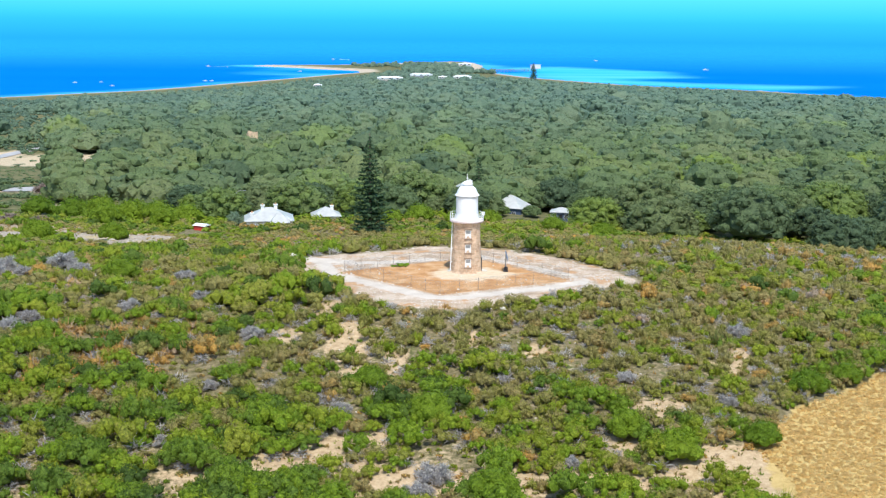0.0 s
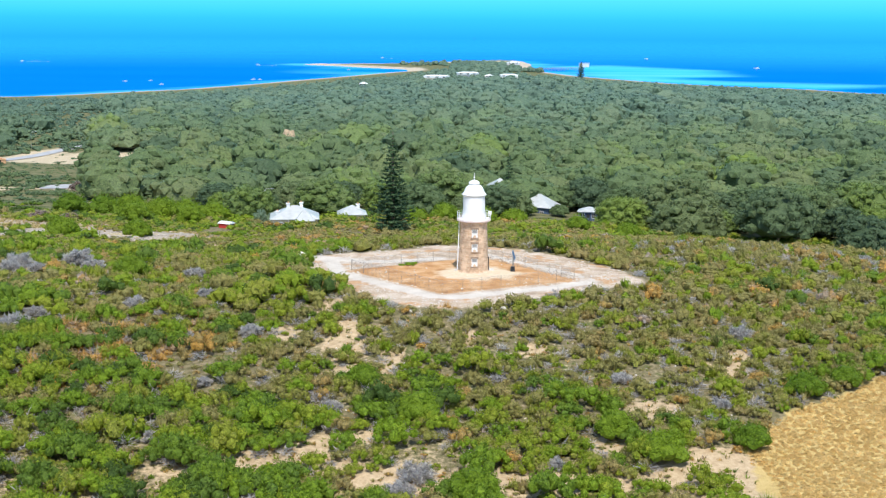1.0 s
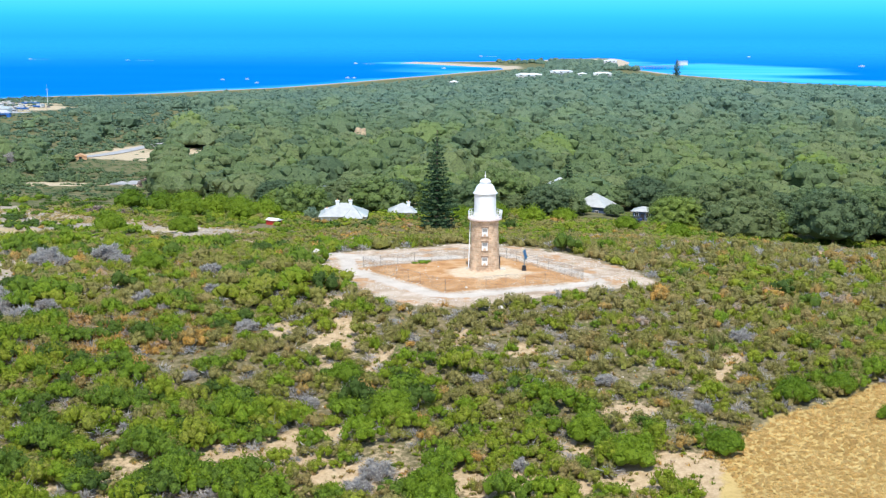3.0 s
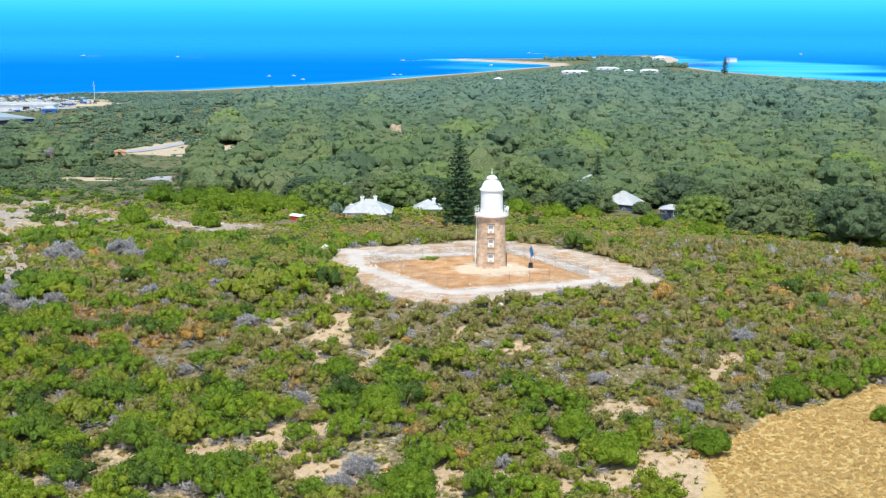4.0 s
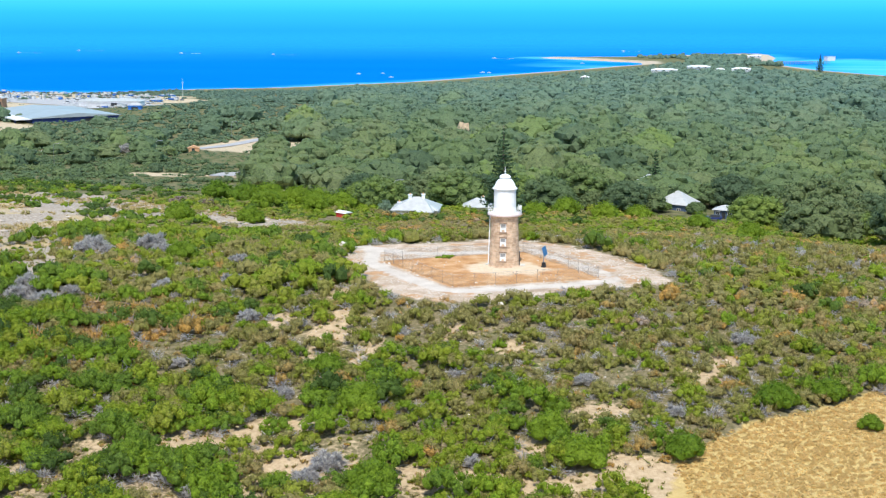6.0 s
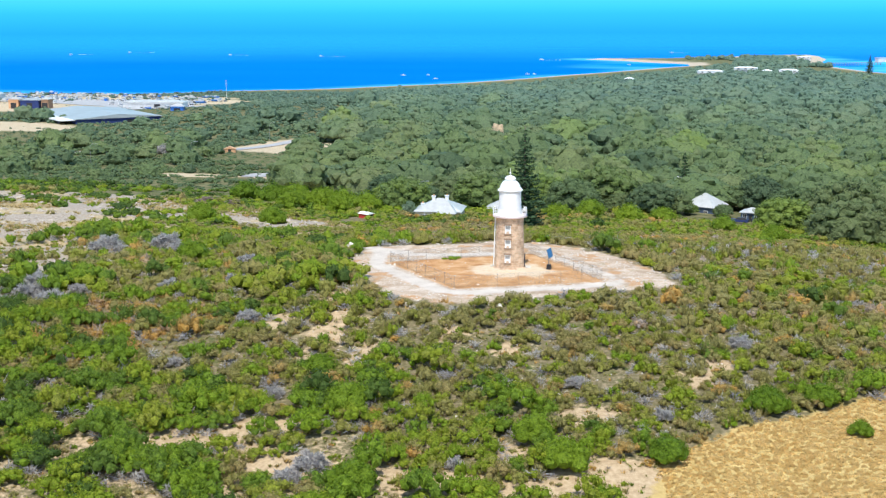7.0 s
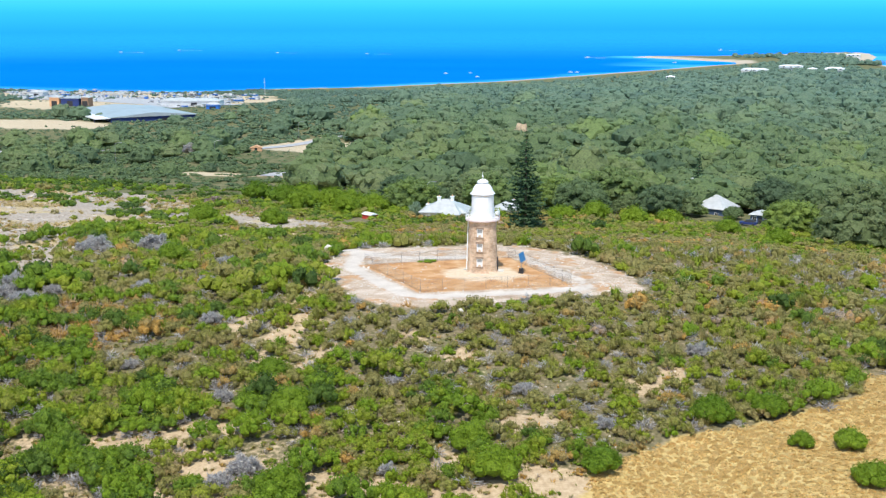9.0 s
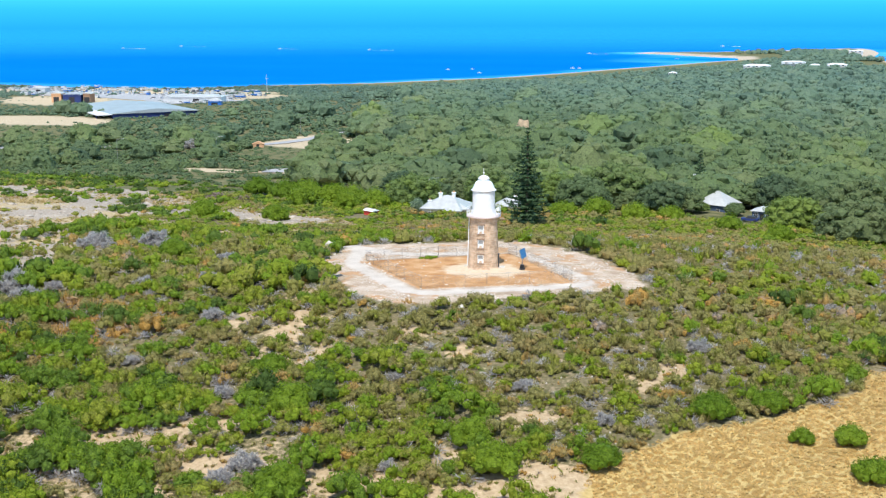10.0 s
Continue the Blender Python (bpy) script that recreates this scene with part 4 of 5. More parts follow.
def leaf_tris(rs, at, out, size, long=1.0, loose=0.5, soft=None, ruffle=0.35):
    """Small leaf sprays, one triangle each, lying roughly in the crown's surface."""
    n = len(at)
    face = unit(out + loose * rs.normal(size=(n, 3)))
    u = unit(np.cross(face, rs.normal(size=(n, 3))))
    w = np.cross(face, u)
    s = size * rs.uniform(0.55, 1.5, (n, 1))
    v = np.stack([at - u * s * 0.5 + w * s * 0.5, at - u * s * 0.5 - w * s * 0.5, at + u * s * long], 1).reshape(-1, 3)
    nor = unit((soft if soft is not None else out) + ruffle * (face - out))
    return v, np.arange(3 * n).reshape(-1, 3), np.repeat(nor, 3, axis=0)


def clumpy(seed, lumps, leaves, leaf, flat, base=0.0, small=(0.26, 0.46), core=0.95, level=1, rough=0.16, loose=0.6, spread=0.78, droop=-0.2):
    """A crown about 1 in radius: uneven lumps, closed inside and covered with leaf sprays."""
    rs = np.random.RandomState(seed)
    pieces, cs, rr = [], [], []
    sx, sy = rs.uniform(0.8, 1.1, 2)
    for i in range(lumps):
        a, d = rs.uniform(-0.5, 0.5) + i * 2.4, spread * math.sqrt((i + 0.2) / lumps)
        r = rs.uniform(*small) * (1.15 - 0.35 * d)
        c = np.array([sx * d * math.cos(a), sy * d * math.sin(a), base + flat * (0.25 + 0.6 * (1 - d * d) * rs.uniform(0.55, 1.15))])
        v, t = ICO[level]
        k = 1 + rough * rs.normal(size=(len(v), 1))
        w = v * k * r * core * np.array([1, 1, 0.8])
        pieces.append((c + w, t, unit(0.5 * v + 0.7 * unit(c + w - np.array([0, 0, base - 0.15])) + 0.1 * rs.normal(size=v.shape))))
        cs.append(c)
        rr.append(r)
    p = np.array(rr) ** 2
    i = rs.choice(lumps, leaves, p=p / p.sum())
    o = rs.normal(size=(leaves, 3))
    o[:, 2] = np.abs(o[:, 2]) * 1.1 + droop
    o = unit(o)
    at = np.array(cs)[i] + o * np.array(rr)[i][:, None] * rs.uniform(0.86, 1.26, (leaves, 1)) * np.array([1, 1, 0.85])
    whole = unit(at - np.array([0, 0, base]))
    pieces.append(leaf_tris(rs, at, unit(o + np.array([0, 0, 0.25])), leaf, loose=loose, soft=unit(0.5 * o + 0.65 * whole), ruffle=0.55))
    return join(pieces)


def tufty(seed, n, wide=0.05, lean=0.8):
    """An upright scruffy plant: many narrow blades from one base."""
    rs = np.random.RandomState(seed)
    a = rs.uniform(0, 6.28, n)
    o = np.stack([np.cos(a), np.sin(a), np.zeros(n)], 1)
    w = np.stack([-np.sin(a), np.cos(a), np.zeros(n)], 1)
    b = o * rs.uniform(0.0, 0.55, (n, 1)) + np.array([0, 0, 1]) * rs.uniform(0, 0.35, (n, 1))
    tip = b + o * rs.uniform(0.1, lean, (n, 1)) * 0.7 + np.array([0, 0, 1]) * rs.uniform(0.3, 0.8, (n, 1))
    v = np.stack([b - w * wide, b + w * wide, tip], 1).reshape(-1, 3)
    return v, np.arange(3 * n).reshape(-1, 3), np.repeat(unit(o * 0.7 + np.array([0, 0, 0.7])), 3, axis=0)


def mound(seed, n):
    """A grass tussock: arching blades that fall outward from a rounded tuft."""
    rs = np.random.RandomState(seed)
    a = rs.uniform(0, 6.28, n)
    o = np.stack([np.cos(a), np.sin(a), np.zeros(n)], 1)
    w = np.stack([-np.sin(a), np.cos(a), np.zeros(n)], 1)
    k = np.sqrt(rs.uniform(0, 1, (n, 1)))
    b = o * k * 0.55 + np.array([0, 0, 0.9]) * (1 - k * k * 0.7)
    tip = b + o * rs.uniform(0.25, 0.55, (n, 1)) + np.array([0, 0, 1]) * (0.25 - 0.75 * k)
    v = np.stack([b - w * 0.17, b + w * 0.17, tip], 1).reshape(-1, 3)
    return v, np.arange(3 * n).reshape(-1, 3), np.repeat(unit(o * k * 0.45 + np.array([0, 0, 0.8])), 3, axis=0)


def twiggy(seed, n, thick=0.035):
    """A leafless dome of thin grey twigs, gathered in rounded tufts."""
    rs = np.random.RandomState(seed)
    if n > 1000:
        k = 16
        g = np.arange(k)
        up = 1 - 0.95 * (g + 0.5) / k
        c = np.stack([np.cos(g * 2.4) * np.sqrt(1 - up * up), np.sin(g * 2.4) * np.sqrt(1 - up * up), up], 1) * rs.uniform(0.55, 0.85, (k, 1))
        o = unit(rs.normal(size=(n, 3)))
        o[:, 2] = np.abs(o[:, 2])
        i = rs.randint(k, size=n)
        a = c[i] * rs.uniform(0.55, 1.0, (n, 1)) + o * rs.uniform(0.0, 0.22, (n, 1))
        b = a + unit(o + 0.5 * c[i] + 0.5 * rs.normal(size=(n, 3))) * rs.uniform(0.08, 0.2, (n, 1))
        s = rs.normal(size=(n, 3)) * thick
        v = np.stack([a - s, a + s, b], 1).reshape(-1, 3)
        return v, np.arange(3 * n).reshape(-1, 3), np.repeat(unit(0.5 * o + c[i]), 3, axis=0)
    o = rs.normal(size=(n, 3))
    o[:, 2] = np.abs(o[:, 2]) + 0.15
    o /= np.linalg.norm(o, axis=1, keepdims=True)
    a = o * rs.uniform(0.2, 0.75, (n, 1))
    b = a + (o + 0.7 * rs.normal(size=(n, 3))) * rs.uniform(0.18, 0.36, (n, 1))
    s = rs.normal(size=(n, 3)) * thick
    v = np.stack([a - s, a + s, b], 1).reshape(-1, 3)
    v[:, 2] *= 0.85
    return v, np.arange(3 * n).reshape(-1, 3), np.repeat(o, 3, axis=0)


def scatter(name, templates, rows, mat, label, category):
    """One joined mesh of many plants. Rows: x, y, z, radius, height factor, tone, which template."""
    vs, ts, ns, tint, blue, n = [], [], [], [], [], 0
    rs = np.random.RandomState(len(rows))
    for x, y, z, r, h, tone, k in rows:
        v, t, m = templates[k]
        a = rs.uniform(0, 6.28)
        c, s = math.cos(a) * r, math.sin(a) * r
        w = np.empty_like(v)
        w[:, 0] = x + v[:, 0] * c - v[:, 1] * s
        w[:, 1] = y + v[:, 0] * s + v[:, 1] * c
        w[:, 2] = z + v[:, 2] * r * h
        e = m.copy()
        e[:, 0], e[:, 1] = (m[:, 0] * c - m[:, 1] * s) / r, (m[:, 0] * s + m[:, 1] * c) / r
        ns.append(e)
        vs.append(w)
        ts.append(t + n)
        tint.append(np.full(len(v), tone))
        # share of painted haze, growing with distance from the hill
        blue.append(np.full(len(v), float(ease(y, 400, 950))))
        n += len(v)
    me = tri_mesh(name, np.concatenate(vs), np.concatenate(ts), mat, False, np.concatenate(ns), tint=np.concatenate(tint), blue=np.concatenate(blue))
    return tagged(new(name, me), label, category, kind="stuff")


def fbm(x, y, s, o=0.0):
    return noise.noise((x * s + o, y * s - o, o)) * 0.65 + noise.noise((x * s * 2.3 + o, y * s * 2.3, o + 7)) * 0.35


rng = random.Random(11)


def jitter(x0, x1, y0, y1, d):
    pts, y, j = [], y0, 0
    while y < y1:
        x = x0 + (d / 2 if j % 2 else 0)
        while x < x1:
            pts.append((x + rng.uniform(-0.45, 0.45) * d, y + rng.uniform(-0.45, 0.45) * d))
            x += d
        y += d * 0.9
        j += 1
    return np.array(pts)


def plan_masks(p):
    x, y = p[:, 0], p[:, 1]
    return dict(z=height(x, y), top=poly_side(x, y, TOP), straw=poly_side(x, y, STRAW), sand=spots(x, y, SANDY), rock=spots(x, y, ROCKY, 1.4), clear=spots(x, y, CLEAR), coast=poly_side(x, y, COAST),
                walk=np.max([line_near(x, y, q, w) for q, w in TRACKS], axis=0))


SPREAD = [clumpy(20 + i, 9 + i % 3, 330, 0.056, 0.55, base=0.18, small=(0.2, 0.34), droop=0.0, rough=0.12, core=0.8, loose=1.0) for i in range(5)]    # flat-topped, leafy
DOME = [clumpy(30 + i, 6, 270, 0.066, 0.66, small=(0.22, 0.38), rough=0.12, core=0.8, loose=1.0) for i in range(5)]                                        # rounded, scruffy
SCRUFF = [join([tufty(35 + i, 70, 0.04), clumpy(36 + i, 5, 60, 0.09, 0.5, small=(0.2, 0.36), rough=0.28, loose=0.9)]) for i in range(4)]    # upright, open
SHRUB = SPREAD + DOME + SCRUFF
BACK = [clumpy(20 + i, 6, 90, 0.09, 0.5, base=0.22, small=(0.24, 0.42), droop=0.0, rough=0.2) for i in range(5)] + [clumpy(30 + i, 4, 80, 0.11, 0.62, small=(0.3, 0.48), rough=0.2) for i in range(5)] \
    + [join([tufty(35 + i, 40, 0.055), clumpy(36 + i, 4, 40, 0.11, 0.5, small=(0.22, 0.38), rough=0.28, loose=0.9)]) for i in range(4)]
LOW = [clumpy(40 + i, 3, 26, 0.15, 0.6, small=(0.26, 0.5), rough=0.12, core=0.86) for i in range(6)]
DEAD = [twiggy(60 + i, 130, 0.026) for i in range(4)]
TUFT = [tufty(70 + i, 10, 0.15, 1.0) for i in range(4)]

GREYS = ((-64, 213, 3.8), (-60.5, 210, 2.6), (-72, 206.5, 3.2), (-68, 204, 2.2), (-64, 172, 3.2), (-40, 196, 2.4), (-34, 178, 2.2), (-25, 162, 2.2), (-44, 176, 2.4), (22, 150, 1.9), (40, 168, 2.2), (-12, 140, 1.8), (33, 143, 1.8), (-58, 166, 3.4), (-63, 168, 3.0), (-66, 164, 2.6), (-1.5, 124.5, 2.6), (-3, 121.5, 2.2), (-72, 203, 2.6), (-57, 172, 2.2), (-30, 131, 1.8), (-28, 146, 1.6), (13, 128, 1.6), (-212, 497, 6.5))      # places and radii of the large dead shrubs

# low heath of the hill: green and olive shrubs, grey dead ones between
heath, dead, near_shrubs, tufts = [], [], [], []
p = jitter(-150, 130, 104, 236, 1.62)
p = p[(p[:, 0] > -52 - 0.62 * (p[:, 1] - 104)) & (p[:, 0] < 72 + 0.30 * (p[:, 1] - 104))]
M = plan_masks(p)
for i, (x, y) in enumerate(p):
    if M["top"][i] > -0.9 + 2.6 * fbm(x, y, 0.22, 4.0) or M["straw"][i] > -0.3 or M["walk"][i] > -0.8:
        continue
    for q in range(2):
        tx, ty = x + rng.uniform(-1, 1), y + rng.uniform(-1, 1)
        if M["rock"][i] < 0.4 or rng.random() < 0.3:
            tufts.append((tx, ty, M["z"][i] - 0.05, rng.uniform(0.3, 0.7), rng.uniform(0.6, 1.1), min(1, max(0, rng.gauss(0.68, 0.2))), rng.randrange(4)))
    if any(math.hypot(x - gx0, y - gy0) < 0.75 * gr + 0.5 or abs(x - gx0) < 0.8 * gr and 0 < gy0 - y < gr + 1.2 for gx0, gy0, gr in GREYS):
        continue
    gap = fbm(x, y, 0.09, 3.1) + 0.6 * fbm(x, y, 0.31, 8.2)
    bald = float(slope(x, y)) > 0.3 and fbm(x, y, 0.05, 5.5) > -0.28
    open_soil = bald and rng.random() < 0.93 or M["sand"][i] > 0.5 or (M["rock"][i] > 0.4 and rng.random() < 0.80)
    if open_soil or gap > 0.32 - 0.1 * ease(y, 140, 118) or rng.random() < 0.12:
        if rng.random() < (0.3 if M["sand"][i] > 0.5 or bald else 0.6):
            r = rng.uniform(0.3, 0.75)
            heath.append((x, y, M["z"][i] - 0.1 * r, r, rng.uniform(0.8, 1.3), min(1, max(0, rng.gauss(0.52, 0.2))), 5 + rng.randrange(9)))
        continue
    zone = fbm(x, y, 0.035, 1.7)
    # leafy green in the hollows, grey and olive over the stony crest
    crest = ease(math.hypot((x - 12) / 46, (y - 165) / 34), 1.1, 0.35) + 0.8 * ease(y, 196, 232) * ease(x, -40, 0) + 0.8 * ease(y, 180, 205) * ease(x, 0, 25)
    lush = 0.40 + 0.95 * zone - 0.58 * crest + (0.18 if y < 140 else 0) + (0.14 if y < 150 and x < 8 else 0) + rng.gauss(0, 0.25)
    z = M["z"][i]
    if rng.random() < 0.09 + 0.15 * max(0, crest) + 0.3 * max(0, fbm(x, y, 0.05, 6.6)) + (0.05 if x < -45 else 0):
        dead.append((x, y, z - 0.05, rng.uniform(0.8, 1.7), rng.uniform(0.7, 1.0), rng.random(), rng.randrange(4)))
        continue
    if lush > 0.62:
        r, k, tone, h = rng.uniform(1.3, 3.0), rng.randrange(5), rng.gauss(0.27, 0.14), rng.uniform(1.0, 1.5)
        if rng.random() < 0.5:
            dead.append((x + rng.uniform(-1, 1), y - r * 0.75, z - 0.05, r * 0.6, 0.9, rng.random() * 0.5, rng.randrange(4)))
    elif lush > 0.2:
        r, k, tone, h = rng.uniform(0.85, 2.1), 5 + rng.randrange(5), rng.gauss(0.47 - 0.1 * zone, 0.17), rng.uniform(1.0, 1.5)
    else:
        r, k, tone, h = rng.uniform(0.85, 1.6), (5 + rng.randrange(5) if rng.random() < 0.45 else 10 + rng.randrange(4)), rng.gauss(0.57, 0.15), rng.uniform(1.0, 1.6)
    if fbm(x, y, 0.045, 12.5) > 0.4 and rng.random() < 0.35:
        tone = rng.uniform(0.78, 0.95)
    if math.hypot((x + 41) / 13, (y - 158) / 14) < 1 and rng.random() < 0.4:
        tone, k, h = rng.uniform(0.84, 0.95), 10 + rng.randrange(4), 0.9
    row = (x, y, z - 0.1 * r, r, h, min(1, max(0, tone)), k)
    (near_shrubs if y < 125 and len(near_shrubs) < 260 else heath).append(row)

# heath behind the hilltop, smaller to the eye
low = []
p = jitter(-230, 160, 236, 332, 2.3)
p = p[(p[:, 0] > -134 - 0.70 * (p[:, 1] - 236)) & (p[:, 0] < 112 + 0.38 * (p[:, 1] - 236))]
M = plan_masks(p)
for i, (x, y) in enumerate(p):
    if M["sand"][i] > 0.5 or (M["rock"][i] > 0.4 and rng.random() < 0.8) or abs(x + 43.5) < 8 and abs(y - 321) < 7 or abs(x + 56.5) < 3.6 and abs(y - 299) < 6:
        continue
    if fbm(x, y, 0.07, 9.1) > 0.5 or float(slope(x, y)) > 0.3 and fbm(x, y, 0.05, 5.5) > -0.28 and rng.random() < 0.85:
        continue
    zone = fbm(x, y, 0.03, 1.7)
    tone = (0.62 if x > -40 else 0.48) + 0.35 * zone + rng.gauss(0, 0.14) - 0.12 * ease(y, 295, 325)
    big = 1 + 0.9 * ease(y, 285, 330) * (rng.random() < 0.5)
    low.append((x, y, M["z"][i] - 0.2, rng.uniform(1.1, 1.9) * big, rng.uniform(0.6, 1.0), min(1, max(0, tone)), rng.randrange(6)))

def screened(x, y):
    """Open strips, kept low, on the hill's side of clearings, yards and car parks."""
    v = np.zeros(np.shape(x))
    for k in (0, 16, 32, 48, 64, 80):
        for dx, dy in ((0.39, 0.92), (0.28, 0.96)):
            v = np.maximum(v, spots(x - dx * k, y + dy * k, CLEAR[:9]))
    return v


def western(x, y):
    """The open scrub plain west of the forest."""
    return x < -118 - 0.285 * (y - 400)


def forest_front(x, y):
    return 336 + 16 * fbm(x, y, 0.03, 5.0) - 34 * float(ease(x, 38, 110)) + 52 * float(ease(x, -50, -95)) + (10 if -50 < x < -18 else 0)


# taller green scrub between hill and forest and along the western plain
scrub = []
p = jitter(-760, 160, 270, 1000, 7.0)
M = plan_masks(p)
hidden = screened(p[:, 0], p[:, 1])
for i, (x, y) in enumerate(p):
    west = western(x, y)
    verge = y < forest_front(x, y) + 9 and y > 300 - 34 * float(ease(x, 38, 110))
    if not (west or verge) or x < 57 - 0.79 * (y - 10) - 25 or M["clear"][i] > 0.4 and rng.random() < 0.85 or M["coast"][i] < 26:
        continue
    if abs(x + 43) < 11 and abs(y - 322) < 8 or abs(x - 25) < 10 and abs(y - 362) < 6 or abs(x - 34) < 6 and abs(y - 341) < 9 or abs(x + 31) < 6 and abs(y - 332) < 7:
        continue
    if float(slope(x, y)) > 0.25 and rng.random() < 0.8:
        continue
    for q in range(3 if verge or y < 470 else 2):
        if hidden[i] > 0.5 and rng.random() < 0.3:
            continue
        xx, yy = x + rng.uniform(-3, 3), y + rng.uniform(-3, 3)
        scrub.append((xx, yy, M["z"][i] - 0.4, rng.uniform(1.8, 3.4) * (0.6 if hidden[i] > 0.5 else 1), rng.uniform(0.6, 1.0), min(0.75, max(0, 0.22 + 0.4 * fbm(x, y, 0.02, 1.1) + rng.gauss(0, 0.14))), rng.randrange(6)))

heath += [(0.4, 170.2, -0.4, 1.3, 1.1, 0.9, 10), (1.6, 169.6, -0.4, 0.9, 1.0, 0.88, 11), (-1.2, 170.6, -0.4, 0.9, 1.0, 0.9, 12), (-6.1, 199.0, 0.2, 1.5, 0.45, 0.3, 0), (-7.4, 198.8, 0.2, 1.0, 0.4, 0.3, 1), (-18.3, 173.7, -0.6, 1.7, 1.1, 0.27, 2)]
scatter("heath_shrubs", SHRUB + BACK, [(*h[:6], h[6] + (14 if h[1] > 172 else 0)) for h in heath], M_heath, "dense low coastal heath of green and olive shrubs", "shrubs")
scatter("undergrowth", TUFT, tufts, M_heath, "scruffy olive and straw-coloured undergrowth between shrubs", "undergrowth")
scatter("low_heath", LOW, low, M_heath, "low olive and green heath behind the hilltop", "shrubs")
THIN = [clumpy(46 + i, 2, 14, 0.19, 0.6, small=(0.34, 0.56), rough=0.12, core=0.86) for i in range(6)]
scatter("scrub", LOW + THIN, [q for q in scrub if q[1] < 365], M_heath, "taller green coastal scrub on the plain", "shrubs")
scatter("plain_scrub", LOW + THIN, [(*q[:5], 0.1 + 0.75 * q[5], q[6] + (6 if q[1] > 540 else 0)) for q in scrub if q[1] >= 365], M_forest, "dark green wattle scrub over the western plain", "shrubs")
scatter("dead_shrubs", DEAD, dead, M_dead, "grey leafless dead shrubs among the heath", "dead shrubs")

shapes = {}
for x, y, z, r, h, tone, k in near_shrubs:
    key = (k, round(tone * 3))
    if key not in shapes:
        v, t, m = SHRUB[k]
        shapes[key] = tri_mesh("shrub", v, t, M_heath, normals=m, tint=np.full(len(v), round(tone * 3) / 3 * 0.9 + 0.06))
    ob = new("shrub", shapes[key])
    ob.matrix_world = pose(x, y, z, 0, 0, rng.uniform(0, 360)) @ Matrix.Diagonal((r, r, r * h, 1))
    tagged(ob, "low bright green coastal shrub on sandy ground" if tone < 0.42 else "scruffy olive coastal shrub on sandy ground", "shrub", "shrubs at the foot of the hill")

# single shrubs that stand out
greens = []
for i in range(3):
    v, t, m = clumpy(80 + i, 20, 1700, 0.055, 0.75, base=0.1, level=2, core=0.85, rough=0.1, loose=0.9)
    greens.append(tri_mesh("green_shrub", v, t, M_green, normals=m))
for i, (x, y, r, lab) in enumerate(((53.7, 143.7, 1.5, "round green bush standing alone in dry grass"), (58.6, 144.6, 2.0, "dense green bush standing alone in dry grass"), (60.8, 136.0, 2.2, "round olive bush standing in dry grass"),
                                    (34.6, 132.8, 2.3, "bright green spreading bush at the edge of dry grass"), (4.4, 120.5, 2.9, "large bright green rounded bush on sandy soil"), (24.2, 129.1, 3.0, "large bright green bush among heath"),
                                    (57, 124, 2.0, "small green bush in dry grass"), (50, 152, 2.4, "green bush on the edge of the heath"), (44, 148, 2.6, "green bush on the edge of the heath"), (20, 135, 2.6, "bright green bush among heath"),
                                    (-2, 137, 3.0, "bright green spreading bush among heath"), (-9, 147, 2.4, "bright green bush among heath"), (-24, 203, 1.9, "dark green bush beside the pale track"), (-50, 196, 3.2, "large dark green bush among heath"),
                                    (-86, 272, 4.0, "dark green bush on the pale rocky slope"), (-72, 280, 3.6, "round green bush on pale sandy ground"), (-64, 325, 4.5, "large bright green bush beside the shed"), (-12, 322, 4, "bright green spreading bush at the forest edge"), (-4, 326, 4.5, "bright green spreading bush at the forest edge"), (6, 325, 4, "bright green spreading bush at the forest edge"), (14, 330, 3.6, "bright green spreading bush at the forest edge"), (-68, 316, 4, "bright green spreading bush at the forest edge"), (-72, 330, 5, "bright green spreading bush at the forest edge"), (-80, 334, 5, "bright green spreading bush at the forest edge"), (-89, 337, 5.4, "bright green spreading bush at the forest edge"), (-98, 341, 5, "bright green spreading bush at the forest edge"), (-108, 345, 5, "bright green spreading bush at the forest edge"), (-84, 322, 4.4, "bright green spreading bush at the forest edge"), (30, 318, 3.6, "bright green spreading bush at the forest edge"), (42, 312, 3.6, "bright green spreading bush at the forest edge"))):
    ob = new("green_shrub", greens[i % 3])
    ob.matrix_world = pose(x, y, z_at(x, y) - 0.15 * r, 0, 0, 70 * i) @ Matrix.Diagonal((r, r, r * 1.15, 1))
    tagged(ob, lab, "shrub")
greys = []
for i in range(2):
    v, t, m = twiggy(90 + i, 5200, 0.016)
    greys.append(tri_mesh("grey_shrub", v, t, M_dead, normals=m, tint=np.repeat(np.random.RandomState(i).rand(len(v) // 3), 3)))
for i, (x, y, r) in enumerate(GREYS):
    ob = new("grey_shrub", greys[i % 2])
    ob.matrix_world = pose(x, y, z_at(x, y) - 0.1, 0, 0, 50 * i) @ Matrix.Diagonal((r, r, r * 0.85, 1))
    tagged(ob, "grey leafless dead shrub among green heath", "dead shrub", "grey dead shrubs")

